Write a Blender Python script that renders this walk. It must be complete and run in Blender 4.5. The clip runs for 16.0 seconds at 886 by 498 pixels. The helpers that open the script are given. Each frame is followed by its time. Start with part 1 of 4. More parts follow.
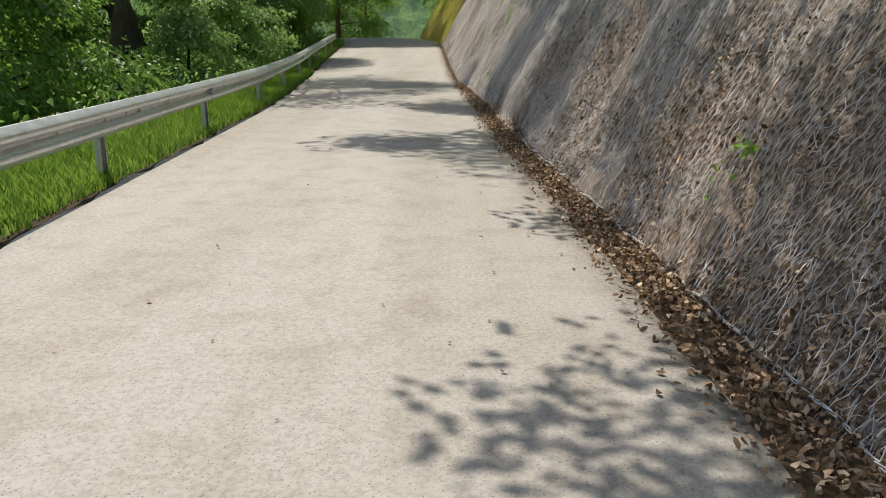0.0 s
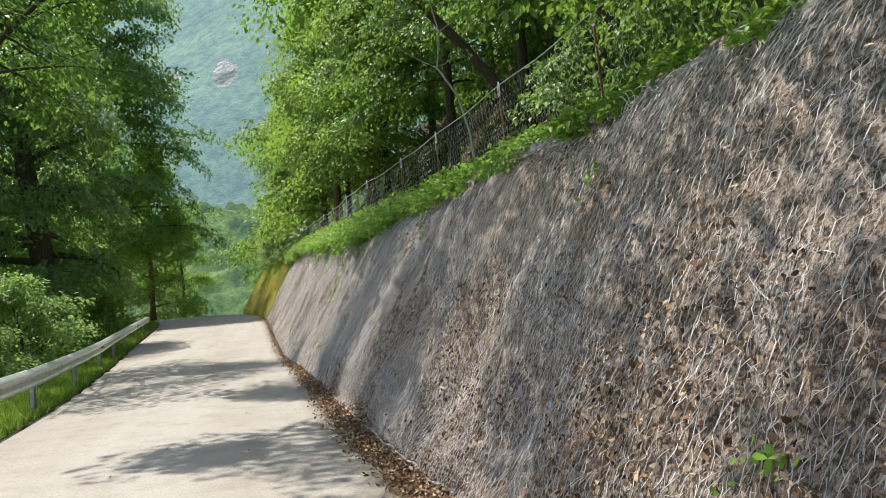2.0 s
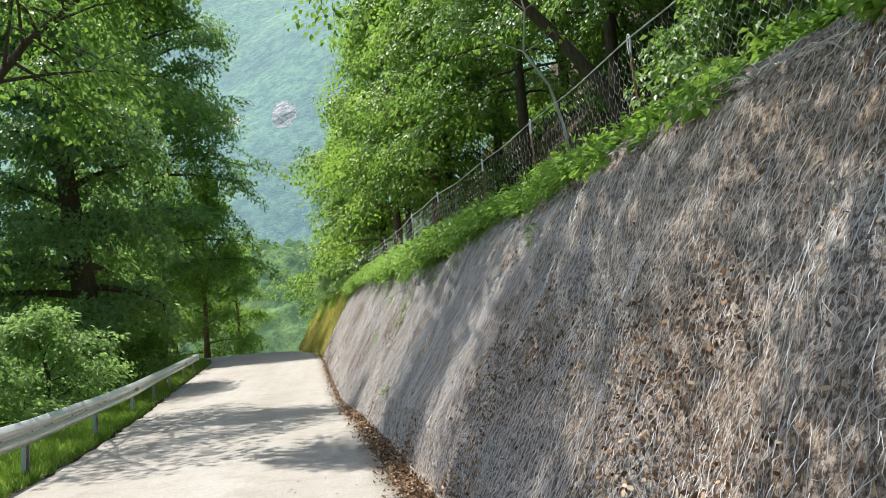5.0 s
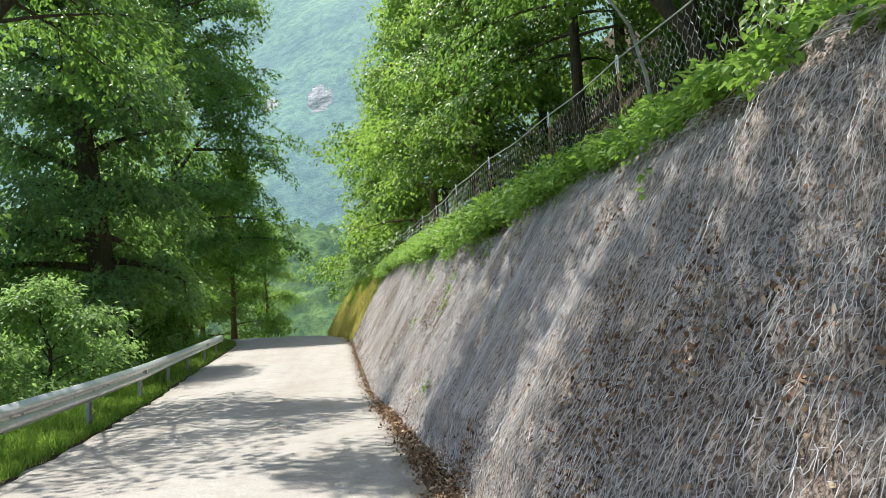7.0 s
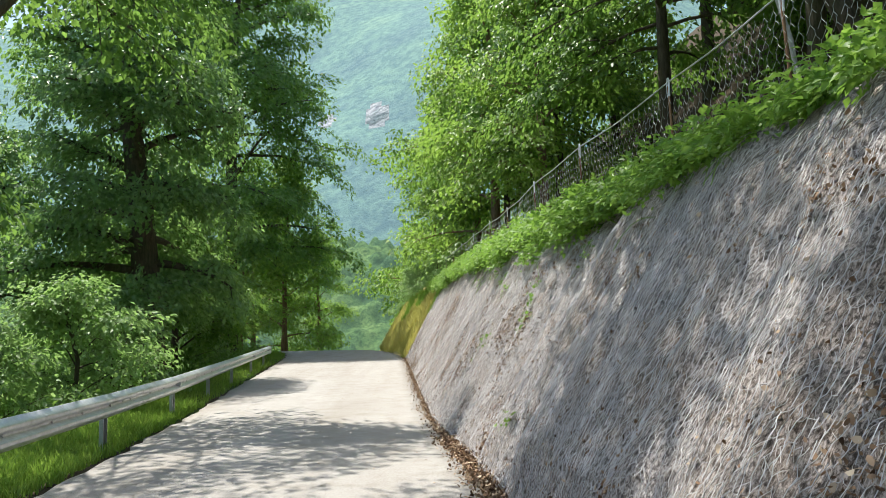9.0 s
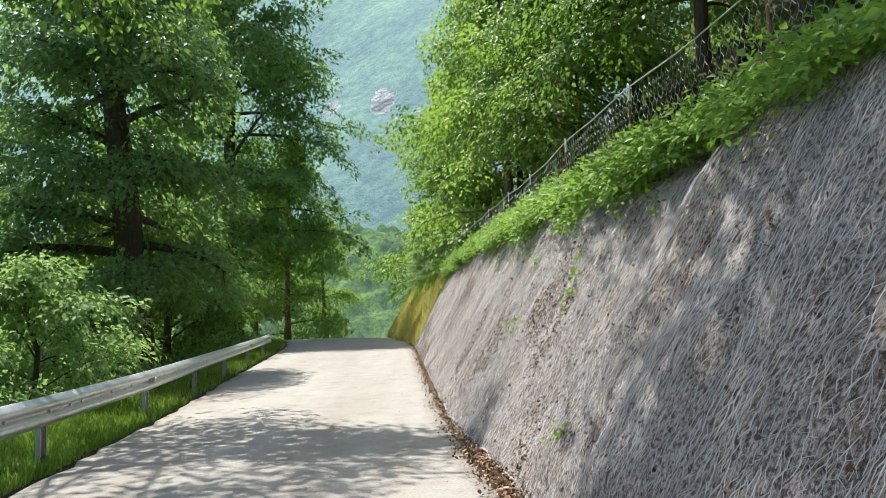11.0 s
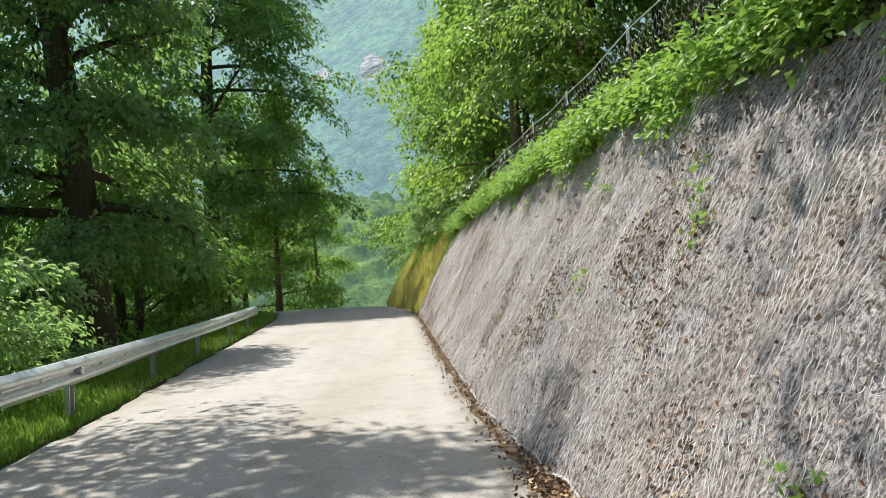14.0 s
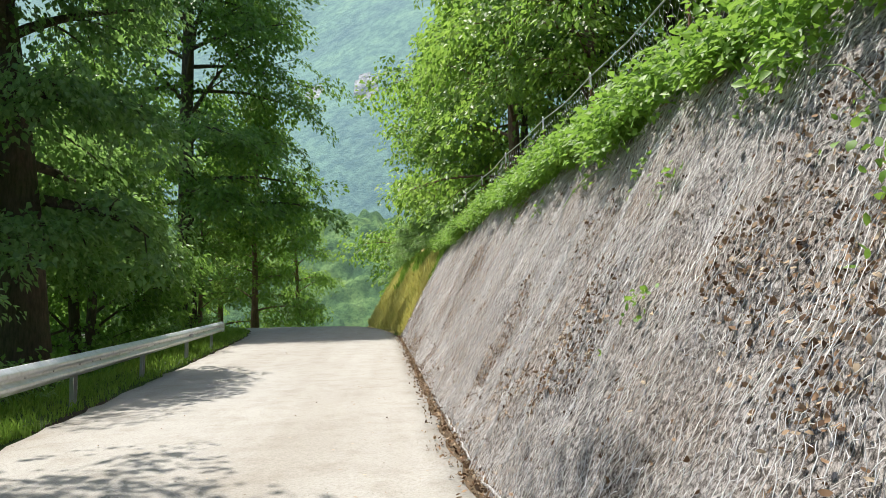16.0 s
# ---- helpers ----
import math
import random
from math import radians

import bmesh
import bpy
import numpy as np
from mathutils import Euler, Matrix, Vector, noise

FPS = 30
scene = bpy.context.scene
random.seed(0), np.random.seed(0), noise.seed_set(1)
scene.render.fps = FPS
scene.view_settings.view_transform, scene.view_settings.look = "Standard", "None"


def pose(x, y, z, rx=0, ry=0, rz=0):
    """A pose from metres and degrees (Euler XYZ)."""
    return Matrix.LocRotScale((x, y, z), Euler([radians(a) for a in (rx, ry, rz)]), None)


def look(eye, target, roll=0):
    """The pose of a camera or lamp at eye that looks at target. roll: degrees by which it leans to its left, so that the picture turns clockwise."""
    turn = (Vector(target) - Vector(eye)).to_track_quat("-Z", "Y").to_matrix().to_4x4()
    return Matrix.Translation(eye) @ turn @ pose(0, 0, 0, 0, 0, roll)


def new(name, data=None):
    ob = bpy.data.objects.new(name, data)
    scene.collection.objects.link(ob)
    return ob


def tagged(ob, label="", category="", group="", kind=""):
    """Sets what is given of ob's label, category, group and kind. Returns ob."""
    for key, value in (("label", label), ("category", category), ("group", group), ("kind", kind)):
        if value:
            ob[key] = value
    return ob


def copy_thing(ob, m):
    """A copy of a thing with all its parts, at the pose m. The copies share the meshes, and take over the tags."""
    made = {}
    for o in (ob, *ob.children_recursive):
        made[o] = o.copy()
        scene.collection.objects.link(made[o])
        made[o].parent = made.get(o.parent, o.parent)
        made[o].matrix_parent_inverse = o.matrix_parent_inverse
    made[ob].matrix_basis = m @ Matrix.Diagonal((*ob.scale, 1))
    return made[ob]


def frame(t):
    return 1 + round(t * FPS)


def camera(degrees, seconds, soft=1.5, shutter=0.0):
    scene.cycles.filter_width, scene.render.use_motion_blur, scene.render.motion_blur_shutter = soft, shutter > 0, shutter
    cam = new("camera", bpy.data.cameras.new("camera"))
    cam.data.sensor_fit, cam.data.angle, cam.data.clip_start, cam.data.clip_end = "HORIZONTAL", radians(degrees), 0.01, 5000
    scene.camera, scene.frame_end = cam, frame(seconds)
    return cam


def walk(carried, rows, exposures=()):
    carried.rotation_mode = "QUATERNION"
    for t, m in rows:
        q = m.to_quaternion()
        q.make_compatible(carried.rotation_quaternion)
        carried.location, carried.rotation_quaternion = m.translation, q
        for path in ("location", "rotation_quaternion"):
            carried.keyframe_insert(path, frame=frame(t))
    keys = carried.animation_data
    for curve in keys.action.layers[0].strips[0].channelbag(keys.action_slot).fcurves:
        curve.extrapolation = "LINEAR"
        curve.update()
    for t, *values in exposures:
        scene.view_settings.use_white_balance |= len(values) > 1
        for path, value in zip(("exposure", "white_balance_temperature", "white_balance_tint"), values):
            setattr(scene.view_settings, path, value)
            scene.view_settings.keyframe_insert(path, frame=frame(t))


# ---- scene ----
cam = camera(60.8, 16.0, soft=0.6)
METRES, EYE, TILT, LEAN, TURN = 16.8, 1.4, -16.0, 0.0, 0.0
ROWS = [
    (0.0, 0.0, 0.0, 0.0, 0.0, 0.0, -0.0),
    (0.5, 0.0, 0.026, 0.0102, -0.62, 10.23, 0.36),
    (1.0, 0.0012, 0.0534, 0.0188, -3.09, 16.01, 2.95),
    (1.5, 0.0036, 0.0824, 0.0257, -7.25, 17.72, 5.15),
    (2.0, 0.0049, 0.1107, 0.0341, -11.29, 18.89, 8.06),
    (2.5, 0.0086, 0.1384, 0.0428, -10.89, 20.22, 8.34),
    (3.0, 0.0088, 0.1677, 0.0505, -9.26, 20.85, 8.49),
    (3.5, 0.0112, 0.1958, 0.0593, -8.32, 21.75, 7.76),
    (4.0, 0.0084, 0.2252, 0.0666, -7.39, 22.38, 7.7),
    (6.5, 0.0088, 0.3771, 0.1073, -6.39, 21.54, 5.44),
    (7.0, 0.0081, 0.4087, 0.1161, -5.48, 21.48, 4.78),
    (7.5, 0.0077, 0.438, 0.1249, -3.51, 22.37, 4.11),
    (8.0, 0.0027, 0.4722, 0.1333, -2.55, 24.23, 2.64),
    (8.5, -0.0001, 0.5021, 0.1413, -2.34, 23.58, 1.95),
    (11.0, -0.0043, 0.6505, 0.1836, -1.64, 22.07, 2.23),
    (11.5, -0.0028, 0.6819, 0.1911, -1.28, 20.38, 2.18),
    (12.0, -0.0048, 0.7119, 0.1994, -1.44, 19.89, 2.81),
    (12.5, -0.0059, 0.7404, 0.2072, -1.54, 19.11, 3.03),
    (13.0, -0.0081, 0.7713, 0.2152, -2.43, 19.24, 3.41),
    (13.5, -0.011, 0.8018, 0.2241, -1.69, 19.75, 3.57),
    (14.0, -0.0168, 0.8332, 0.2332, -1.39, 19.59, 4.01),
    (14.5, -0.02, 0.8647, 0.242, -1.49, 19.81, 4.06),
    (15.0, -0.0198, 0.8961, 0.2515, -2.89, 20.19, 4.47),
    (15.5, -0.0156, 0.9278, 0.2606, -3.49, 20.08, 4.46),
    (16.0, -0.012, 0.9595, 0.2699, -3.01, 21.16, 2.31),
]
walk(cam, [(t, pose(0, 0, EYE, TILT, LEAN, TURN) @ pose(METRES * x, METRES * y, METRES * z, 90 + pitch, roll, yaw)) for t, x, y, z, yaw, pitch, roll in ROWS], exposures=[(0.0, 0.12, 7000, 10), (1.5, 0.42, 6900, 10), (4.0, 0.66, 6700, 10), (7.5, 0.74, 6500, 10), (12.5, 0.7, 6550, 10), (16.0, 0.64, 6600, 10)])

# ---- light ----
SUN_AZ, SUN_EL = 322.0, 66.0          # compass-like: degrees clockwise from +y
sun_dir = Vector((math.sin(radians(SUN_AZ)) * math.cos(radians(SUN_EL)),
                  math.cos(radians(SUN_AZ)) * math.cos(radians(SUN_EL)), math.sin(radians(SUN_EL))))
world = bpy.data.worlds.new("world")
scene.world = world
world.use_nodes = True
wn = world.node_tree.nodes
sky = wn.new("ShaderNodeTexSky")
sky.sky_type, sky.sun_disc = "NISHITA", False
sky.sun_elevation, sky.sun_rotation = radians(SUN_EL), radians(SUN_AZ)
sky.air_density, sky.dust_density = 1.0, 1.5
wn["Background"].inputs[1].default_value = 0.14
world.node_tree.links.new(sky.outputs[0], wn["Background"].inputs[0])
sun = new("sun", bpy.data.lights.new("sun", "SUN"))
sun.data.energy, sun.data.angle, sun.data.color = 4.4, radians(0.53), (1.0, 0.965, 0.91)
sun.matrix_world = look(tuple(sun_dir * 60), (0, 0, 0))


# ---- materials ----
class Mat:
    """A node material with short calls to build it."""

    def __init__(self, name, rough=0.8, metal=0.0, spec=0.3):
        self.m = bpy.data.materials.new(name)
        self.m.use_nodes = True
        self.t = self.m.node_tree
        self.b = self.t.nodes["Principled BSDF"]
        self.b.inputs["Roughness"].default_value = rough
        self.b.inputs["Metallic"].default_value = metal
        self.b.inputs["Specular IOR Level"].default_value = spec
        self.co = self.t.nodes.new("ShaderNodeTexCoord").outputs["Object"]

    def link(self, a, b):
        self.t.links.new(a, b)

    def scaled(self, s):
        n = self.t.nodes.new("ShaderNodeMapping")
        n.inputs["Scale"].default_value = s
        self.link(self.co, n.inputs[0])
        return n.outputs[0]

    def noise(self, scale, detail=4.0, rough=0.6, co=None):
        n = self.t.nodes.new("ShaderNodeTexNoise")
        n.inputs["Scale"].default_value, n.inputs["Detail"].default_value = scale, detail
        n.inputs["Roughness"].default_value = rough
        self.link(co or self.co, n.inputs["Vector"])
        return n.outputs["Fac"]

    def voronoi(self, scale, co=None, out="Distance"):
        n = self.t.nodes.new("ShaderNodeTexVoronoi")
        n.inputs["Scale"].default_value = scale
        self.link(co or self.co, n.inputs["Vector"])
        return n.outputs[out]

    def ramp(self, fac, *stops):
        n = self.t.nodes.new("ShaderNodeValToRGB")
        e = n.color_ramp.elements
        while len(e) < len(stops):
            e.new(0.5)
        for i, (p, c) in enumerate(stops):
            e[i].position = p
            e[i].color = (*c, 1) if len(c) == 3 else c
        self.link(fac, n.inputs[0])
        return n.outputs[0]

    def mix(self, a, b, fac, mode="MIX"):
        n = self.t.nodes.new("ShaderNodeMix")
        n.data_type, n.blend_type = "RGBA", mode
        for sock, v in ((n.inputs[0], fac), (n.inputs[6], a), (n.inputs[7], b)):
            if isinstance(v, (int, float)):
                sock.default_value = v
            elif isinstance(v, tuple):
                sock.default_value = (*v, 1)
            else:
                self.link(v, sock)
        return n.outputs[2]

    def island(self):
        return self.t.nodes.new("ShaderNodeNewGeometry").outputs["Random Per Island"]

    def objrand(self):
        return self.t.nodes.new("ShaderNodeObjectInfo").outputs["Random"]

    def colour(self, c):
        if isinstance(c, tuple):
            self.b.inputs["Base Color"].default_value = (*c, 1)
        else:
            self.link(c, self.b.inputs["Base Color"])
        return self

    def bump(self, h, strength=0.4, dist=0.01):
        n = self.t.nodes.new("ShaderNodeBump")
        n.inputs["Strength"].default_value, n.inputs["Distance"].default_value = strength, dist
        self.link(h, n.inputs["Height"])
        self.link(n.outputs[0], self.b.inputs["Normal"])
        return self

    # emission that stands in for haze over far slopes
    def airlight(self, c, strength):
        self.b.inputs["Emission Color"].default_value = (*c, 1)
        self.b.inputs["Emission Strength"].default_value = strength
        return self

    def leafy(self, c, glow):
        """Lets light through the leaf: part of the surface is translucent."""
        tr = self.t.nodes.new("ShaderNodeBsdfTranslucent")
        mixer = self.t.nodes.new("ShaderNodeMixShader")
        mixer.inputs[0].default_value = glow
        warm = self.mix(c, (0.38, 0.60, 0.10), 0.32)
        self.link(warm, tr.inputs[0])
        self.link(self.b.outputs[0], mixer.inputs[1])
        self.link(tr.outputs[0], mixer.inputs[2])
        self.link(mixer.outputs[0], self.t.nodes["Material Output"].inputs[0])
        return self


def leaf_material(name, dark, mid, light, glow=0.4, rough=0.5):
    m = Mat(name, rough, 0, 0.35)
    c = m.ramp(m.island(), (0.0, dark), (0.5, mid), (1.0, light))
    c = m.mix(c, m.ramp(m.noise(0.6, 3), (0.3, dark), (0.7, light)), 0.45)
    m.colour(c)
    return m.leafy(c, glow).m


def road_material():
    m = Mat("worn_concrete", 0.92, 0, 0.2)
    big = m.ramp(m.noise(0.35, 5), (0.3, (0.365, 0.34, 0.305)), (0.7, (0.43, 0.41, 0.375)))
    lanes = m.ramp(m.noise(1.0, 4, 0.6, m.scaled((0.9, 0.06, 1))), (0.35, (0.335, 0.305, 0.26)), (0.62, (0.455, 0.44, 0.405)))
    c = m.mix(big, lanes, 0.45)
    grain = m.voronoi(70)
    pits = m.ramp(m.noise(40, 5, 0.75), (0.40, (0.34, 0.32, 0.29)), (0.56, (1, 1, 1)))
    c = m.mix(c, pits, 0.3, "MULTIPLY")
    specks = m.ramp(m.voronoi(48), (0.10, (0.26, 0.24, 0.21)), (0.24, (1, 1, 1)))
    c = m.mix(c, specks, 0.6, "MULTIPLY")
    stain = m.ramp(m.noise(2.3, 6, 0.7), (0.30, (0.72, 0.68, 0.62)), (0.52, (1, 1, 1)))
    c = m.mix(c, stain, 0.6, "MULTIPLY")
    m.colour(c)
    h = m.mix(m.noise(80, 5, 0.8), grain, 0.5)
    return m.bump(h, 0.55, 0.008).m


def soil_material(name, dark, light, scale=9.0):
    m = Mat(name, 0.95, 0, 0.1)
    c = m.ramp(m.noise(scale, 6, 0.7), (0.3, dark), (0.7, light))
    c = m.mix(c, m.ramp(m.voronoi(scale * 5), (0.0, light), (0.5, dark)), 0.35)
    m.colour(c)
    return m.bump(m.noise(scale * 4, 6, 0.8), 0.8, 0.03).m


def wall_material():
    m = Mat("straw_matting", 0.95, 0, 0.12)
    st = m.noise(17, 6, 0.75, m.scaled((3.2, 4.2, 0.75)))
    c = m.ramp(st, (0.37, (0.04, 0.035, 0.032)), (0.46, (0.24, 0.212, 0.193)), (0.57, (0.62, 0.58, 0.55)))
    warm = m.ramp(m.noise(0.9, 5, 0.65), (0.44, (0.60, 0.585, 0.57)), (0.64, (0.47, 0.36, 0.25)))
    c = m.mix(c, warm, 0.3)
    c = m.mix(c, m.ramp(m.noise(30, 5, 0.85), (0.44, (0.16, 0.14, 0.125)), (0.53, (1.15, 1.15, 1.15))), 0.8, "MULTIPLY")
    # leaf mould darkens and browns the older stretch of matting
    y = m.t.nodes.new("ShaderNodeSeparateXYZ")
    m.link(m.co, y.inputs[0])
    reach = m.t.nodes.new("ShaderNodeMapRange")
    m.link(y.outputs[1], reach.inputs[0])
    reach.inputs[1].default_value, reach.inputs[2].default_value, reach.inputs[3].default_value, reach.inputs[4].default_value = 5.0, 15.0, 0.8, 0.12
    mould = m.mix((1, 1, 1), (0.74, 0.56, 0.40), m.ramp(m.noise(1.7, 6, 0.7), (0.36, (0.25,) * 3), (0.58, (1, 1, 1))))
    c = m.mix(c, m.mix(c, mould, 1.0, "MULTIPLY"), reach.outputs[0])
    m.colour(c)
    return m.bump(m.mix(st, m.noise(55, 5, 0.8), 0.5), 0.9, 0.035).m


def wire_material(name, a, b, rough=0.45, metal=0.6):
    m = Mat(name, rough, metal, 0.4)
    c = m.ramp(m.island(), (0.0, a), (1.0, b))
    c = m.mix(c, m.ramp(m.noise(1.3, 4), (0.35, a), (0.65, b)), 0.5)
    return m.colour(c).m


def dry_leaf_material():
    m = Mat("dry_leaves", 0.8, 0, 0.2)
    c = m.ramp(m.island(), (0.0, (0.075, 0.042, 0.024)), (0.4, (0.21, 0.125, 0.07)), (0.75, (0.38, 0.255, 0.155)), (1.0, (0.58, 0.46, 0.32)))
    return m.colour(c).m


def galvanised(name, base=0.7):
    m = Mat(name, 0.42, 0.75, 0.5)
    c = m.ramp(m.noise(16, 5, 0.7), (0.3, (base * 0.86, base * 0.89, base * 0.92)), (0.7, (base * 1.08, base * 1.1, base * 1.12)))
    c = m.mix(c, m.ramp(m.noise(3.0, 6, 0.7, m.scaled((1, 1, 0.3))), (0.30, (0.62, 0.58, 0.52)), (0.55, (1, 1, 1))), 0.5, "MULTIPLY")
    m.colour(c)
    m.link(m.ramp(m.noise(9, 4), (0.3, (0.32,) * 3), (0.7, (0.55,) * 3)), m.b.inputs["Roughness"])
    return m.bump(m.noise(60, 3), 0.08, 0.002).m


def bark(name, dark, light):
    m = Mat(name, 0.92, 0, 0.15)
    n = m.noise(7, 6, 0.7, m.scaled((2.2, 2.2, 0.45)))
    m.colour(m.mix(m.ramp(n, (0.3, dark), (0.7, light)), m.ramp(m.noise(1.2, 4), (0.4, (0.10, 0.12, 0.06)), (0.6, light)), 0.25))
    return m.bump(n, 0.9, 0.05).m


M_ROAD = road_material()
M_SOIL = soil_material("woodland_soil", (0.055, 0.045, 0.03), (0.13, 0.10, 0.065))
M_TURF = soil_material("grassy_ground", (0.035, 0.06, 0.018), (0.10, 0.15, 0.045), 5)
M_GUTTER = soil_material("gutter_soil", (0.09, 0.065, 0.042), (0.27, 0.195, 0.125), 12)
M_WALL = wall_material()
M_NET = wire_material("netting_wire", (0.46, 0.445, 0.43), (0.78, 0.765, 0.75), 0.55, 0.1)
M_STRAW = wire_material("straw_strands", (0.50, 0.45, 0.38), (0.84, 0.80, 0.75), 0.8, 0.0)
M_DRY = dry_leaf_material()
M_ZINC = galvanised("galvanised_steel")
M_ZINC_POST = galvanised("galvanised_post", 0.5)
M_RUST = wire_material("rusty_bar", (0.16, 0.075, 0.04), (0.36, 0.2, 0.11), 0.8, 0.2)
M_WHITE = wire_material("zinc_loop", (0.66, 0.66, 0.66), (0.8, 0.8, 0.8), 0.45, 0.2)
M_FENCE = wire_material("fence_wire", (0.38, 0.40, 0.38), (0.62, 0.64, 0.62), 0.45, 0.5)
M_BARK = bark("grey_brown_bark", (0.035, 0.027, 0.02), (0.14, 0.11, 0.085))
M_BARK_RED = bark("reddish_bark", (0.10, 0.055, 0.035), (0.30, 0.19, 0.125))
M_BIRCH = bark("pale_bark", (0.30, 0.28, 0.25), (0.66, 0.63, 0.58))
M_LEAF = leaf_material("broad_leaves", (0.045, 0.12, 0.024), (0.115, 0.255, 0.045), (0.26, 0.43, 0.09), 0.48, 0.42)
M_LEAF_YELLOW = leaf_material("sunny_leaves", (0.11, 0.23, 0.035), (0.22, 0.38, 0.055), (0.36, 0.50, 0.10), 0.52, 0.45)
M_LEAF_BLUE = leaf_material("cool_leaves", (0.06, 0.145, 0.048), (0.14, 0.285, 0.085), (0.31, 0.47, 0.175), 0.52, 0.38)
M_LEAF_PALE = leaf_material("pale_leaves", (0.14, 0.26, 0.08), (0.26, 0.42, 0.14), (0.40, 0.55, 0.24), 0.55, 0.42)
M_WEED = leaf_material("bramble_leaves", (0.085, 0.20, 0.03), (0.18, 0.36, 0.045), (0.31, 0.48, 0.08), 0.45)
M_GRASS = leaf_material("grass_blades", (0.11, 0.21, 0.02), (0.20, 0.36, 0.04), (0.34, 0.46, 0.09), 0.45, 0.55)
M_STRAWGRASS = leaf_material("dry_grass_blades", (0.46, 0.38, 0.10), (0.66, 0.54, 0.18), (0.78, 0.66, 0.28), 0.5, 0.6)


# ---- plan: the road's run ----
def spline(points):
    """A smooth curve through (place, value) pairs: linear steps, softened."""
    xs, ys = np.array(points, float).T
    grid = np.arange(xs[0], xs[-1] + 0.01, 0.25)
    v = np.interp(grid, xs, ys)
    k = np.ones(13) / 13
    v = np.convolve(np.pad(v, 12, mode="reflect", reflect_type="odd"), np.convolve(k, k), "same")[12:-12]
    return lambda y: np.interp(y, grid, v)


road_z = spline([(-40, 0), (0, 0), (11, -0.02), (20, 0.03), (24, 0.1), (31, 0.27), (40, 0.58), (46, 0.88), (50, 1.02), (54, 1.03), (60, 0.8), (75, -1.2), (120, -8)])
road_r = spline([(-40, 1.6), (0, 1.22), (4.3, 1.08), (7.4, 0.93), (10.3, 0.75), (16, 0.63), (19, 0.5), (22, 0.31), (25, 0.24), (35, 0.06), (42, -0.1), (46, -0.55), (50, -1.6), (53, -3.2), (56, -7), (60, -15), (66, -28), (120, -150)])
road_l = spline([(-40, -2.6), (0, -2.9), (5, -3.05), (11, -3.3), (16.5, -3.45), (20, -3.8), (24.5, -4.1), (28.5, -4.5), (32, -4.8), (39, -5.25), (45, -5.55), (50, -6.4), (53, -8.4), (56, -13), (60, -22), (66, -36), (120, -160)])
bank_r = spline([(-40, 1.6), (0, 1.22), (4.3, 1.08), (7.4, 0.93), (10.3, 0.75), (16, 0.63), (19, 0.5), (22, 0.31), (25, 0.24), (35, 0.06), (42, -0.1), (46, -0.55), (50, -1.45), (53, -1.75), (57, -1.4), (66, 1.5), (120, 20)])
gutter_w = spline([(-40, 0.34), (0, 0.32), (16, 0.25), (21, 0.13), (45, 0.1), (120, 0.1)])
bank_top = spline([(-40, 2.6), (12, 2.62), (17, 2.66), (22, 2.9), (27, 3.2), (34, 3.65), (42, 3.9), (48, 3.8), (52, 3.5), (56, 2.9), (60, 2.0), (120, -6)])
WALL_END = 42.5
rng = np.random.default_rng(7)


def waves(seed, lo, hi, n=14):
    """A cheap rolling noise over two numbers, about -1 to 1."""
    r = np.random.default_rng(seed)
    f, a, ph = np.exp(r.uniform(np.log(lo), np.log(hi), n)), r.uniform(0, 2 * np.pi, n), r.uniform(0, 2 * np.pi, n)
    amp = (lo / f) ** 0.6
    amp /= np.sqrt((amp ** 2).sum() / 2)

    def at(u, v):
        u, v = np.asarray(u, float)[..., None], np.asarray(v, float)[..., None]
        return (amp * np.sin(f * (u * np.cos(a) + v * np.sin(a)) + ph)).sum(-1) * 0.6
    return at


bulge, ripple, patch = waves(3, 0.5, 3.0), waves(4, 4.0, 16.0), waves(5, 0.9, 5.0)
folds = waves(14, 2.5, 14.0, 20)
roll_ground = waves(6, 0.05, 0.9)


def bank(y, v, out=0.0):
    """A point of the netted bank: y along the road, v from 0 (foot) to 1 (top edge)."""
    y, v = np.asarray(y, float), np.asarray(v, float)
    h = bank_top(y) - road_z(y)
    z = road_z(y) + h * v
    x = bank_r(y) + gutter_w(y) + 0.56 * h * v + 0.35 * np.clip(v - 0.9, 0, 1) ** 1.5 * 10 * 0.3
    swell = 0.07 * bulge(y, z * 0.9) + 0.045 * folds(y, z * 0.22) + 0.018 * ripple(y, z * 0.7)
    swell = swell * np.clip(v * 6, 0.25, 1) + out
    return np.stack([x - 0.87 * swell, y + 0 * v, z + 0.49 * swell], -1)


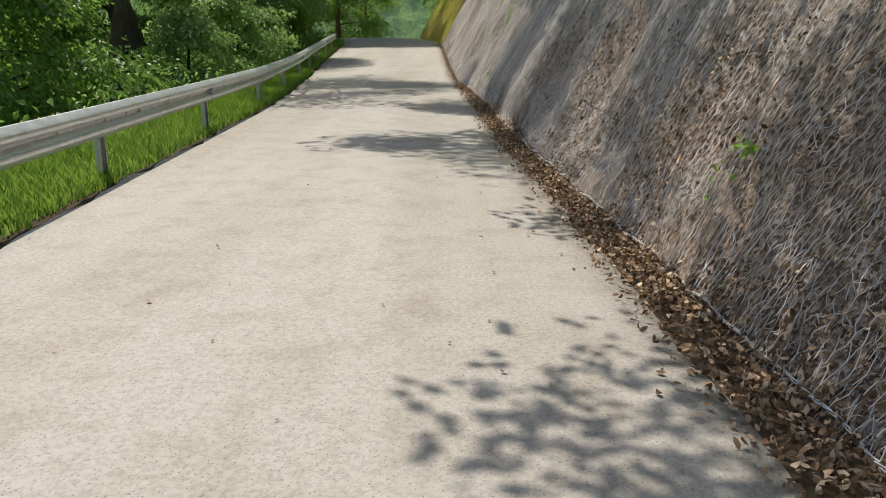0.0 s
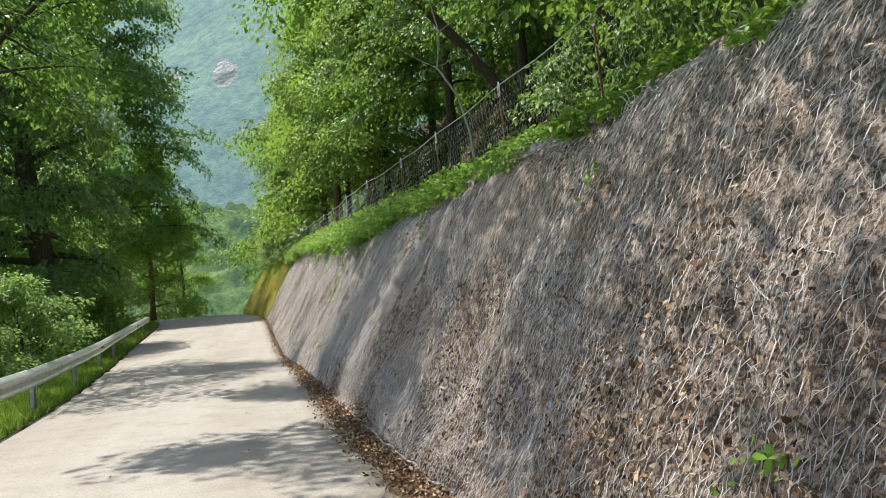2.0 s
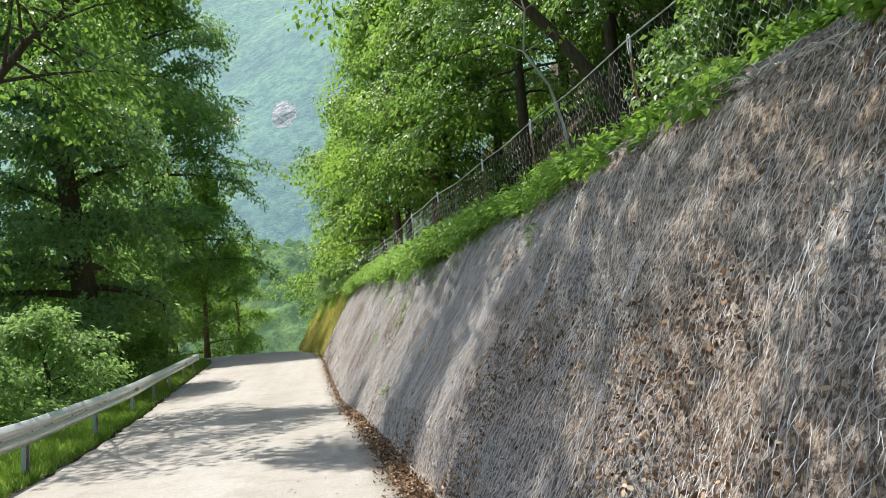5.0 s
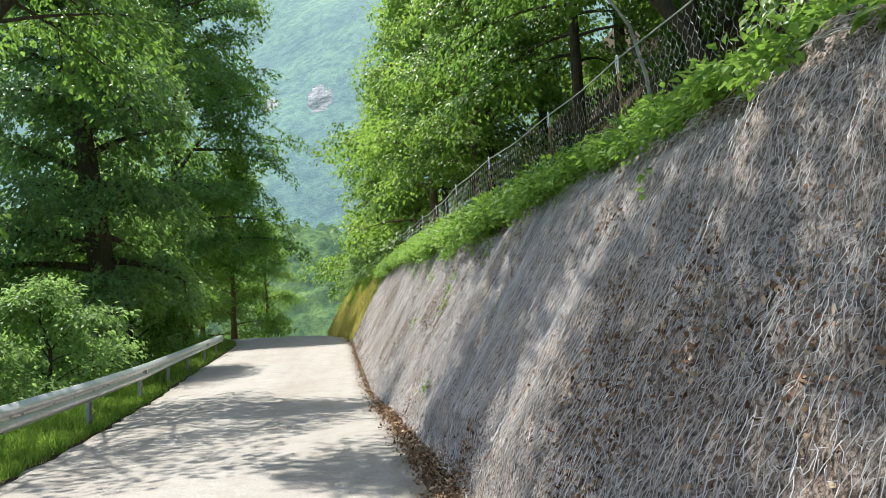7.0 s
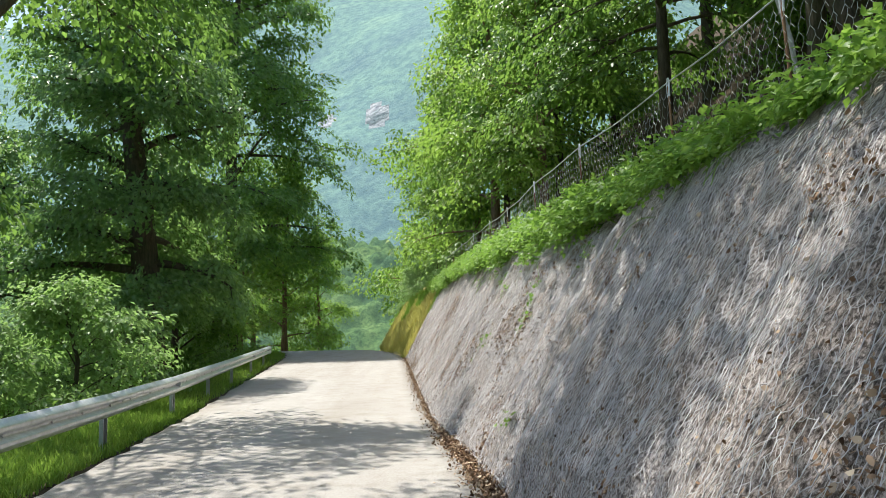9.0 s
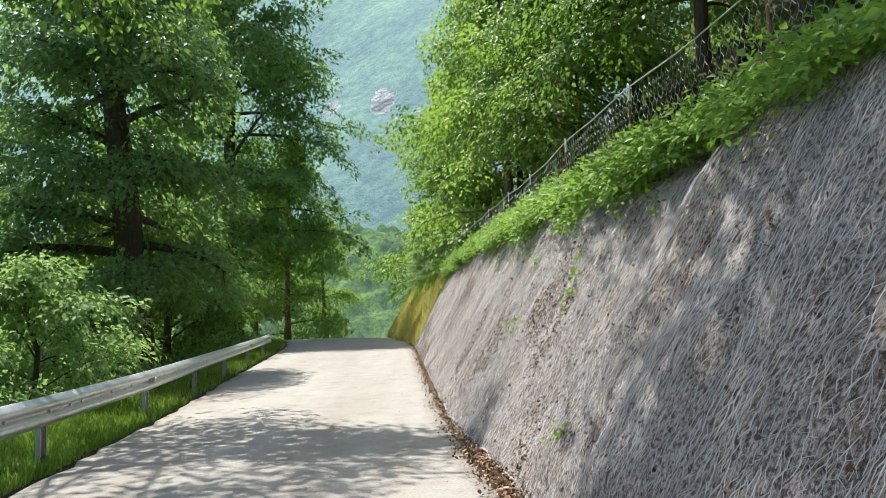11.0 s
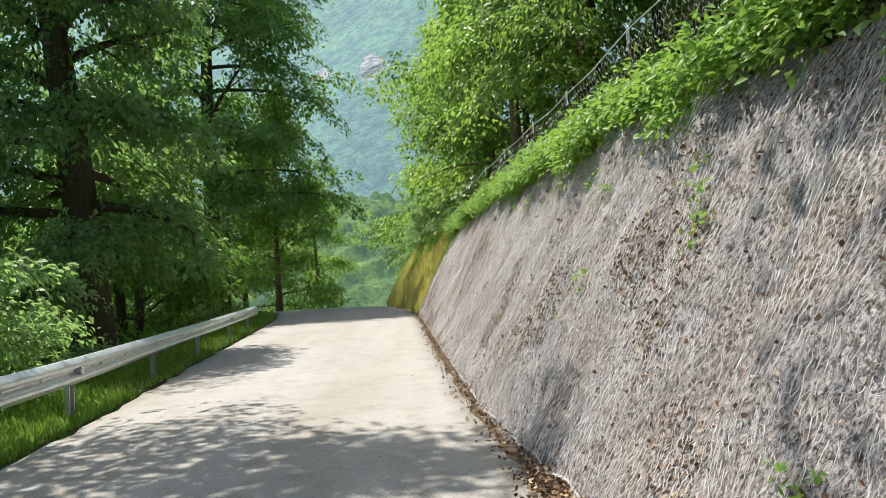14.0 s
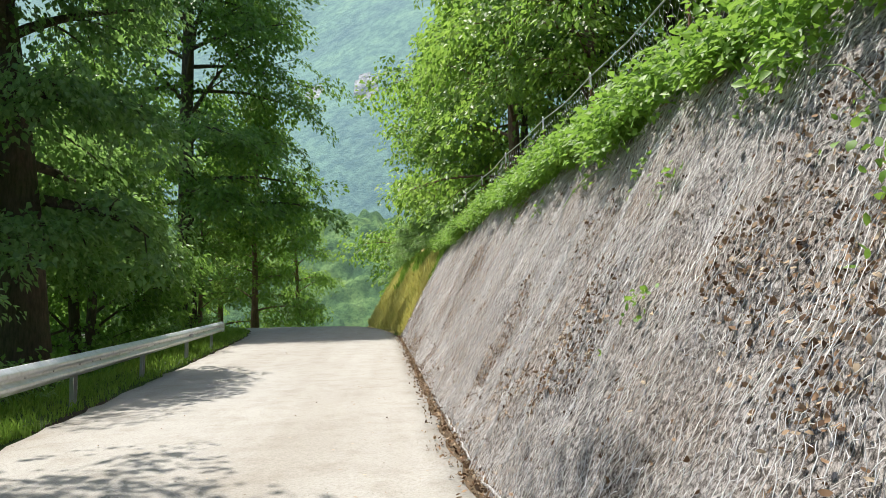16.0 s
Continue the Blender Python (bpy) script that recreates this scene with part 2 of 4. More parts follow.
def ground_z(x, y):
    x, y = np.asarray(x, float), np.asarray(y, float)
    zr, xl, xr = road_z(y), road_l(y), road_r(y)
    left = zr - 0.02 - 0.62 * np.clip(xl - 1.15 - x, 0, 40) + 0.25 * roll_ground(x, y) * np.clip((xl - 1.2 - x) / 3, 0, 1)
    left = np.where(left < -12, -12 + 0.02 * (left + 12), left)
    foot = np.maximum(bank_r(y), xr) + gutter_w(y)
    top = bank_top(y)
    xt = foot + 0.56 * (top - zr)
    wall = zr + (x - foot - 0.5) / 0.56 - 0.1
    hill = top - 0.05 + np.clip(x - xt, 0, 1.2) * 0.55 + np.clip(x - xt - 1.2, 0, 3.2) * 0.22 + np.clip(x - xt - 4.4, 0, 12) * 1.15 + np.clip(x - xt - 16.4, 0, 60) * 0.6 + 0.3 * roll_ground(x, y) * np.clip((x - xt) / 3, 0, 1)
    right = np.where(x < xt, np.clip(wall, zr - 0.09, top), hill)
    right = zr + (right - zr) * np.clip((64 - y) / 10, 0.0, 1.0)
    h = np.where(x < xl - 0.02, left, np.where(x < foot, zr - 0.09, right))
    fade = np.clip((y - 56) / 60, 0, 1)
    fade = fade * fade * (3 - 2 * fade)
    h = h * (1 - fade) - 12 * fade
    return h


# ---- mesh helpers ----
def np_mesh(name, verts, faces, mats, smooth=False, index=None):
    """A mesh object from arrays; faces is n by 3 or n by 4."""
    me = bpy.data.meshes.new(name)
    verts, faces = np.asarray(verts, np.float32), np.asarray(faces, np.int32)
    n, k = faces.shape
    me.vertices.add(len(verts))
    me.vertices.foreach_set("co", verts.ravel())
    me.loops.add(n * k)
    me.loops.foreach_set("vertex_index", faces.ravel())
    me.polygons.add(n)
    me.polygons.foreach_set("loop_start", np.arange(0, n * k, k, dtype=np.int32))
    if smooth:
        me.polygons.foreach_set("use_smooth", np.ones(n, bool))
    for m in mats if isinstance(mats, (list, tuple)) else [mats]:
        me.materials.append(m)
    if index is not None:
        me.polygons.foreach_set("material_index", np.asarray(index, np.int32))
    me.update(calc_edges=True)
    return new(name, me)


def under(ob, parent, label=""):
    ob.parent = parent
    return tagged(ob, label)


def part(name, bm, material, parent, label=""):
    me = bpy.data.meshes.new(name)
    bm.to_mesh(me)
    bm.free()
    me.materials.append(material)
    return under(new(name, me), parent, label)


def grid_faces(nu, nv):
    i = np.arange(nu - 1)[:, None] * nv + np.arange(nv - 1)[None]
    return np.stack([i, i + nv, i + nv + 1, i + 1], -1).reshape(-1, 4)


def tubes(lines, radius, sides=3):
    """Thin tubes along n lines of k points: verts and faces."""
    lines = np.asarray(lines, float)
    n, k, _ = lines.shape
    radius = np.broadcast_to(np.asarray(radius, float), (n, k)) if np.ndim(radius) else np.full((n, k), radius)
    d = np.gradient(lines, axis=1)
    d /= np.linalg.norm(d, axis=2, keepdims=True) + 1e-9
    ref = np.where(np.abs(d[..., 2:3]) > 0.9, np.array([1.0, 0, 0]), np.array([0, 0, 1.0]))
    a = np.cross(d, ref)
    a /= np.linalg.norm(a, axis=2, keepdims=True) + 1e-9
    b = np.cross(d, a)
    ang = np.arange(sides) * 2 * np.pi / sides
    ring = lines[:, :, None] + radius[..., None, None] * (np.cos(ang)[:, None] * a[:, :, None] + np.sin(ang)[:, None] * b[:, :, None])
    base = (np.arange(n)[:, None, None] * k + np.arange(k - 1)[None, :, None]) * sides
    s = np.arange(sides)[None, None]
    s2 = (s + 1) % sides
    faces = np.stack([base + s, base + s2, base + sides + s2, base + sides + s], -1).reshape(-1, 4)
    return ring.reshape(-1, 3), faces


def unit(v):
    return v / (np.linalg.norm(v, axis=-1, keepdims=True) + 1e-9)


def leaf_arrays(c, d, nrm, length, width, fold=0.18, curl=0.15):
    """Pointed leaves, folded along the midrib: two triangles each side of it."""
    d, nrm = unit(d), unit(nrm)
    s = unit(np.cross(d, nrm))
    nrm = np.cross(s, d)
    L, W = np.asarray(length)[:, None], (np.asarray(length) * width)[:, None]
    mid = c + d * L * 0.45
    tip = c + d * L - nrm * L * curl
    v = np.stack([c, mid + s * W * 0.5 + nrm * W * fold, tip, mid - s * W * 0.5 + nrm * W * fold], 1).reshape(-1, 3)
    i = np.arange(len(c))[:, None] * 4
    f = np.concatenate([i + np.array([[0, 1, 2]]), i + np.array([[0, 2, 3]])], 0)
    return v, f


def curled_leaves(c, d, nrm, length, width):
    d, nrm = unit(d), unit(nrm)
    s = unit(np.cross(d, nrm))
    nrm = np.cross(s, d)
    n = len(c)
    L = np.asarray(length)[:, None]
    W = L * width * rng.uniform(0.6, 1.3, (n, 1))
    up, cup = rng.uniform(-0.15, 0.45, (n, 1)), rng.uniform(0.0, 0.5, (n, 1))
    at = lambda t, w: c + d * L * t + s * W * w + nrm * (L * up * (2 * t - 1) ** 2 + W * cup * abs(w))
    v = np.stack([at(0, 0), at(0.3, 0.42), at(0.7, 0.36), at(1.0, 0.03), at(0.68, -0.4), at(0.27, -0.38)], 1).reshape(-1, 3)
    i = np.arange(n)[:, None] * 6
    f = np.concatenate([i + np.array([t]) for t in ((0, 1, 5), (1, 4, 5), (1, 2, 4), (2, 3, 4))], 0)
    return v, f


def join(*pairs):
    vs, fs, o = [], [], 0
    for v, f in pairs:
        vs.append(v)
        fs.append(f + o)
        o += len(v)
    return np.concatenate(vs), np.concatenate(fs)


# ---- ground, road, bank ----
def build_ground():
    ys = np.concatenate([[-900, -300, -120], np.arange(-60, 90, 0.8), np.geomspace(91, 3500, 26)])
    us = np.concatenate([-np.geomspace(2600, 42, 16), np.arange(-40, -8, 1.0), np.arange(-8, 8, 0.35), np.arange(8, 46, 1.0), np.geomspace(47, 2600, 16)])
    Y, U = np.meshgrid(ys, us, indexing="ij")
    X = U - 0.045 * np.clip(Y, -40, 60)
    v = np.stack([X, Y, ground_z(X, Y)], -1).reshape(-1, 3)
    f = grid_faces(len(ys), len(us))
    wood = (v[f[:, 0], 0] > bank_r(v[f[:, 0], 1]) + 2.6) & (np.abs(v[f[:, 0], 1]) < 80)
    return tagged(np_mesh("ground", v, f, [M_TURF, M_SOIL], True, wood.astype(int)), kind="structure", label="grassy woodland ground falling to a valley", category="ground")


def strip(name, mat, inner, outer, lift, y0, y1, step=0.4, nv=9, crown=0.0, rough=0.0, **tags):
    ys = np.arange(y0, y1, step)
    t = np.linspace(0, 1, nv)
    Y, T = np.meshgrid(ys, t, indexing="ij")
    X = inner(Y) * (1 - T) + outer(Y) * T
    Z = road_z(Y) + lift + crown * 4 * T * (1 - T) + rough * ripple(X * 2, Y * 2)
    # a turned-down rim gives the slab its thickness
    lo = np.stack([X[:, :1], Y[:, :1], Z[:, :1] - 0.12], -1)
    hi = np.stack([X[:, -1:], Y[:, -1:], Z[:, -1:] - 0.12], -1)
    P = np.concatenate([lo, np.stack([X, Y, Z], -1), hi], 1)
    ob = np_mesh(name, P.reshape(-1, 3), grid_faces(len(ys), nv + 2), mat)
    return tagged(ob, kind="structure", **tags)


edge_l = lambda y: road_l(y) + 0.05 * ripple(y, y * 0.3) + 0.03 * patch(y * 3, 1.0)
edge_r = lambda y: road_r(y) + 0.04 * ripple(y * 0.8, y * 0.3)


def build_bank():
    ys, vs = np.arange(-12, WALL_END, 0.09), np.linspace(-0.04, 1.08, 46)
    Y, V = np.meshgrid(ys, vs, indexing="ij")
    P = bank(Y, V)
    P[..., 0] += 0.01 * rng.normal(size=Y.shape)
    ob = np_mesh("bank_slope", P.reshape(-1, 3), grid_faces(len(ys), len(vs)), M_WALL, True)
    return tagged(ob, "steep roadside bank faced with grey-brown straw matting", "slope", kind="structure")


def build_netting():
    """Wire netting pinned over the bank: twisted hexagons, drawn long by its own weight."""
    lines, legs = [], []
    for y_from, y_to, w, h in ((0.5, 27, 0.056, 0.125), (27, WALL_END, 0.1, 0.16)):
        ys = np.arange(y_from, y_to, w)
        for r in range(int(4.4 / h)):
            y0 = ys + (r % 2) * w / 2
            top = (bank_top(y0) - road_z(y0)) / 0.872 * 1.04
            keep = (r + 1) * h < top
            yk, tk = y0[keep], top[keep]
            if not len(yk):
                continue
            jit = lambda sc: rng.normal(scale=sc, size=len(yk))
            # the net hangs askew: columns drift and rows dip
            drift = lambda q, k: q + 0.07 * patch(q * 0.8, k * h) + 0.025 * ripple(q * 0.8, k * h * 0.8)
            dip = lambda q, k: 0.16 * bulge(q * 1.1, k * h * 2) + 0.05 * ripple(q, k * h)
            s_a, s_c = r * h + dip(yk, r), (r + 1) * h + dip(yk, r + 1)
            va, vb, vc = s_a / tk, (s_a + 0.5 * (s_c - s_a)) / tk, s_c / tk
            o = 0.022 + 0.02 * np.abs(ripple(yk * 0.7, r * h))
            A = bank(drift(yk, r) + jit(0.007), va + jit(0.006), o)
            B = bank(drift(yk, r + 0.5) + jit(0.004), vb, o + 0.008 * rng.random(len(yk)))
            C1 = bank(drift(yk + w / 2, r + 1) + jit(0.009), vc + jit(0.008), o)
            C2 = bank(drift(yk - w / 2, r + 1) + jit(0.009), vc + jit(0.008), o)
            kink = lambda p, q: (p + q) / 2 + rng.normal(scale=(0.005, 0.013, 0.008), size=p.shape)
            lines.append(np.stack([A, B, kink(B, C1), C1], 1))
            legs.append(np.stack([B, kink(B, C2), C2], 1))
    v, f = join(tubes(np.concatenate(lines), 0.0021), tubes(np.concatenate(legs), 0.0019))
    ob = np_mesh("wire_netting", v, f, M_NET)
    return tagged(ob, "weathered grey hexagonal wire netting stretched over bank", "wire netting", kind="stuff")


def build_strands():
    """Loose straw and plastic strands of the matting that show through the netting."""
    n = 9000
    y = np.where(rng.random(n) < 0.4, rng.uniform(2, 26, n), rng.uniform(1.0, WALL_END, n))
    v0 = rng.uniform(-0.02, 1.0, n)
    ln = rng.uniform(0.012, 0.06, n)
    k = 4
    t = np.linspace(0, 1, k)[None]
    sway = rng.normal(scale=0.01, size=(n, k)).cumsum(1)
    lean = rng.normal(scale=0.05, size=(n, 1))
    Y = y[:, None] + sway + lean * t
    V = np.clip(v0[:, None] - ln[:, None] * t, -0.03, 1.06)
    out = 0.004 + 0.02 * rng.random((n, 1)) * np.sin(np.pi * t) + 0.006 * rng.random((n, k))
    P = bank(Y, V, out)
    r = rng.uniform(0.001, 0.0022, (n, 1)) * np.ones((1, k))
    ob = np_mesh("straw_strands", *tubes(P, r), M_STRAW)
    return tagged(ob, "bleached straw strands matted on the bank", "straw", kind="stuff")


def scatter_leaves(name, P, N, size, mat, label, category, flat=0.6, width=0.6, curl=0.35):
    n = len(P)
    d = rng.normal(size=(n, 3))
    nr = unit(N) * flat + rng.normal(size=(n, 3)) * (1 - flat)
    d -= (d * unit(nr)).sum(1, keepdims=True) * unit(nr)
    s = rng.uniform(*size, n)
    ob = np_mesh(name, *curled_leaves(P - unit(d) * s[:, None] * 0.5, d, nr, s, width), mat)
    return tagged(ob, label, category, kind="stuff")


def build_dry_leaves():
    # drifts of dead leaves caught behind the netting
    n = 110000
    y, v = rng.uniform(0.5, WALL_END, n), rng.random(n) ** 1.1
    z = v * (bank_top(y) - road_z(y))
    drift = 0.8 * patch(y * 1.3, z * 1.6) + 0.5 * bulge(y * 2.0, z * 1.5) + 0.4 * folds(y, z * 0.4) + 0.75 - 1.15 * v + 0.8 * np.clip((13 - y) / 9, -0.3, 1)
    clump = 1.1 * patch(y * 2.6 + 11, z * 3.0) + 0.5 * ripple(y * 0.5, z * 0.6)
    keep = (drift + 0.8 * clump > 0.55 + rng.random(n) * 1.1) | (rng.random(n) < 0.045)
    y, v = y[keep][:27000], v[keep][:27000]
    P = bank(y, v, 0.006 + 0.03 * rng.random(len(y)))
    scatter_leaves("caught_leaves", P, np.tile([-0.87, 0, 0.49], (len(P), 1)), (0.02, 0.05), M_DRY, "dead brown leaves caught behind the wire netting", "leaf litter", 0.5)
    # the gutter at the foot
    n = 17000
    y = np.where(rng.random(n) < 0.6, rng.uniform(0.5, 20, n), rng.uniform(0.5, WALL_END, n))
    u = rng.random(n) ** 0.8
    x = road_r(y) + 0.02 + (gutter_w(y) + 0.12) * u - 0.22 * rng.random(n) ** 3
    P = np.stack([x, y, road_z(y) + 0.015 + 0.02 * rng.random(n) + 0.12 * np.clip(x - road_r(y) - gutter_w(y), 0, 1)], 1)
    scatter_leaves("gutter_leaves", P, np.tile([0, 0, 1.0], (n, 1)), (0.022, 0.055), M_DRY, "drift of dead brown leaves along the gutter", "leaf litter", 0.5)
    # a few strays on the road
    n = 420
    y = rng.uniform(1.5, 40, n)
    t = rng.random(n)
    t = np.where(rng.random(n) < 0.55, 1 - 0.25 * t ** 1.5, t)
    x = road_l(y) * (1 - t) + road_r(y) * t
    P = np.stack([x, y, road_z(y) + 0.02 * 4 * t * (1 - t) + 0.008], 1)
    scatter_leaves("stray_leaves", P, np.tile([0, 0, 1.0], (n, 1)), (0.02, 0.045), M_DRY, "few dry leaves and twigs strewn on the road", "leaf litter", 0.9)


build_ground()
strip("road", M_ROAD, edge_l, edge_r, 0.0, -40, 66, nv=15, crown=0.02, label="pale worn concrete lane with fine aggregate", category="road")
strip("gutter", M_GUTTER, lambda y: edge_r(y) - 0.01, lambda y: road_r(y) + gutter_w(y) + 0.1, -0.012, -14, WALL_END + 1, 0.1, 7, 0, 0.012, label="earth gutter full of litter at the bank's foot", category="gutter")
# dark strip: bare earth, with the guard rail's shadow put into its colour
strip("verge_edge", M_SOIL, lambda y: road_l(y) - 0.22 - 0.05 * ripple(y * 0.7, 2.0), lambda y: edge_l(y) + 0.01, -0.035, -14, 56, 0.12, 5, 0, 0.012, label="dark strip of bare earth and painted rail shadow along the lane", category="verge")
build_bank()


def build_foot_rope():
    y = np.arange(-3, WALL_END, 0.06)
    lines = []
    for k in range(3):
        a = y * 22 + k * 2.1
        lines.append(np.stack([road_r(y) + gutter_w(y) + 0.0 + 0.007 * np.cos(a) + 0.02 * ripple(y, 0.3), y, road_z(y) + 0.03 + 0.007 * np.sin(a) + 0.015 * ripple(y, 5.0)], 1))
    tagged(np_mesh("foot_rope", *tubes(np.array(lines), 0.0035, 4), M_NET, True), "twisted grey steel rope along the netting's foot", "steel rope")
    # wire ends that stand out over the top edge
    n = 700
    y = rng.uniform(1.5, 13, n)
    t = np.linspace(0, 1, 4)[None, :, None]
    p = bank(y, np.full(n, 1.02), 0.03)[:, None]
    way = np.stack([rng.uniform(-0.05, 0.35, n), rng.normal(scale=0.16, size=n), rng.uniform(0.0, 0.22, n)], 1)[:, None]
    tagged(np_mesh("wire_ends", *tubes(p + way * t + np.array([0, 0, -0.12]) * t ** 2, 0.0028), M_NET), "loose wire ends along the bank's top edge", "wire", kind="stuff")


build_foot_rope()
build_netting()
build_strands()
build_dry_leaves()


# ---- guard rail ----
def rail_x(y):
    return road_l(y) - 0.2 - 0.1 * np.clip((y - 14) / 12, 0, 1)


def beam_mesh(length):
    """A W-shaped beam lying along +y, its face towards +x."""
    prof = [(0.0, -0.155), (0.012, -0.15), (0.03, -0.125), (0.078, -0.1), (0.083, -0.085), (0.083, -0.06), (0.076, -0.045), (0.016, -0.02), (0.008, 0.0)]
    prof += [(x, -z) for x, z in prof[-2::-1]]
    outer = np.array(prof)
    inner = outer - np.array([0.006, 0])
    loop = np.concatenate([outer, inner[::-1]])
    n = len(loop)
    v = np.concatenate([np.stack([loop[:, 0], np.full(n, y), loop[:, 1]], 1) for y in (0, length)])
    i = np.arange(n)
    j = (i + 1) % n
    return v, np.stack([i, i + n, j + n, j], 1)


def disc(bm, m, r, depth, seg=10):
    bmesh.ops.create_cone(bm, cap_ends=True, segments=seg, radius1=r, radius2=r * 0.85, depth=depth, matrix=m)


def box_bm(size, m, bevel=0.0):
    bm = bmesh.new()
    bmesh.ops.create_cube(bm, size=1, matrix=m @ Matrix.Diagonal((*size, 1)))
    if bevel:
        bmesh.ops.bevel(bm, geom=bm.edges[:], offset=bevel, segments=2, affect="EDGES")
    return bm


def build_guard_rail():
    posts = [-8.6, -4.6, -0.6, 3.4, 7.5, 11.4, 15.5, 19.7, 23.8, 27.9, 31.9, 36.0, 39.4]
    root = tagged(new("guard_rail"), "galvanised steel roadside guard rail on posts in grass", "guard rail")
    for a, b in zip(posts, posts[1:] + [40.6]):
        A = Vector((float(rail_x(a)), a, float(road_z(a)) + 0.58))
        B = Vector((float(rail_x(b)), b, float(road_z(b)) + 0.58))
        run = (B - A)
        v, f = beam_mesh(run.length + 0.12)
        beam = under(np_mesh("beam", v, f, M_ZINC, False), root)
        turn = run.to_track_quat("Y", "Z").to_matrix().to_4x4()
        skew = 0.004 * (posts.index(a) % 2)
        beam.matrix_basis = Matrix.Translation(A + Vector((skew, 0, 0))) @ turn
        # bolts and slots in the trough
        for k, yy in enumerate((0.03, 0.62, 1.0, run.length * 0.52, run.length * 0.75)):
            bm = bmesh.new()
            disc(bm, pose(0.016, yy, 0.0, 0, 90, 0), 0.017, 0.022)
            part("bolt", bm, M_ZINC_POST, beam)
        # post: a C-section with its open side along the road
        bm = bmesh.new()
        c = [(-0.0, -0.06), (0.055, -0.06), (0.055, -0.05), (0.006, -0.05), (0.006, 0.05), (0.055, 0.05), (0.055, 0.06), (0.0, 0.06)]
        lo = [bm.verts.new((x - 0.085, y, -1.2)) for x, y in c]
        hi = [bm.verts.new((x - 0.085, y, 0.1)) for x, y in c]
        for i in range(len(c)):
            j = (i + 1) % len(c)
            bm.faces.new((lo[i], lo[j], hi[j], hi[i]))
        bm.faces.new(hi)
        post = part("post", bm, M_ZINC_POST, root)
        post.matrix_basis = Matrix.Translation(A) @ pose(0, 0, 0, 0, random.uniform(-1.5, 1.5), -4)
        part("spacer", box_bm((0.05, 0.1, 0.16), Matrix.Translation(A + Vector((-0.022, 0.0, 0))), 0.006), M_ZINC_POST, root)
        if posts.index(a) % 3 == 2:
            bm = bmesh.new()
            disc(bm, Matrix.Translation(A + Vector((0.05, 0.02, 0))) @ pose(0, 0, 0, 0, 90, 0), 0.05, 0.1, 14)
            part("splice_cap", bm, M_ZINC_POST, root, "round bolted cap over beam joint")
    b = 40.6
    end = box_bm((0.09, 0.16, 0.32), Matrix.Translation((float(rail_x(b)) + 0.04, b + 0.1, float(road_z(b)) + 0.58)), 0.03)
    part("end_piece", end, M_ZINC, root)


build_guard_rail()


# ---- fence on the bank ----
fence_x = spline([(-12, 4.4), (3, 4.1), (9.5, 3.85), (12.5, 3.64), (15.4, 3.36), (17.4, 2.92), (20.3, 2.64), (23, 2.36), (26, 2.28), (28.2, 2.14), (32, 1.95), (42, 1.6)])
fence_z = spline([(-12, 4.4), (12.5, 4.45), (15.4, 4.4), (17.4, 4.18), (20.3, 4.3), (23, 4.28), (26, 4.26), (28.2, 4.4), (32, 4.5), (42, 4.9)])


def build_fence():
    root = tagged(new("wire_fence"), "hexagonal wire fence on rusty bars along bank top", "fence")
    posts = [0.4, 3.5, 6.6, 9.6, 12.5, 15.4, 17.4, 20.3, 23.0, 25.8, 28.2, 31.2, 34.2, 37.2, 40.2]
    for y in posts:
        x, z = float(fence_x(y)), float(fence_z(y))
        lean = random.uniform(-0.05, 0.07)
        g = float(ground_z(x, y)) - 0.25
        line = np.array([[[x + 0.02, y - lean, g], [x + 0.01, y - lean * 0.5, (g + z) / 2], [x, y, z - 0.08]]])
        under(np_mesh("bar", *tubes(line, 0.014, 6), M_RUST, True), root, "rusty steel bar")
        a = np.linspace(-0.35, np.pi + 0.35, 9)
        loop = np.stack([x + 0 * a, y + 0.032 * np.cos(a), z - 0.06 + 0.075 * np.sin(a)], 1)[None]
        loop = np.concatenate([[[[x, y + 0.02, z - 0.2]]], loop, [[[x, y - 0.02, z - 0.2]]]], 1)
        under(np_mesh("loop", *tubes(loop, 0.011, 6), M_WHITE, True), root, "pale bent loop at bar's head")
    # the rope along the top
    yy = np.arange(0.4, 40.2, 0.3)
    near = np.array([min(abs(y - p) for p in posts) for y in yy])
    rope = np.stack([fence_x(yy), yy, fence_z(yy) - 0.03 - 0.03 * np.clip(near, 0, 1.5)], 1)[None]
    under(np_mesh("top_rope", *tubes(rope, 0.009, 5), M_FENCE, True), root, "grey steel rope")
    w, h = 0.12, 0.11
    lines, legs = [], []
    for r in range(11):
        y = np.arange(0.5, 33.0, w) + (r % 2) * w / 2
        s0, s1 = 0.05 + r * h, 0.05 + (r + 1) * h
        wob = 0.03 * ripple(y * 0.5, r * 0.2)
        j = rng.normal(scale=0.006, size=len(y))
        x = fence_x(y) + wob - 0.01
        z = fence_z(y) - 0.05
        A = np.stack([x, y + j, z - s0], 1)
        B = np.stack([x, y + j, z - s0 - h * 0.45], 1)
        C = np.stack([x, y + w / 2, z - s1], 1)
        D = np.stack([x, y - w / 2, z - s1], 1)
        lines.append(np.stack([A, B, C], 1))
        legs.append(np.stack([B, D], 1))
    net = under(np_mesh("netting", *join(tubes(np.concatenate(lines), 0.0019), tubes(np.concatenate(legs), 0.0019)), M_FENCE), root)
    tagged(net, "grey hexagonal wire mesh", kind="stuff")


build_fence()


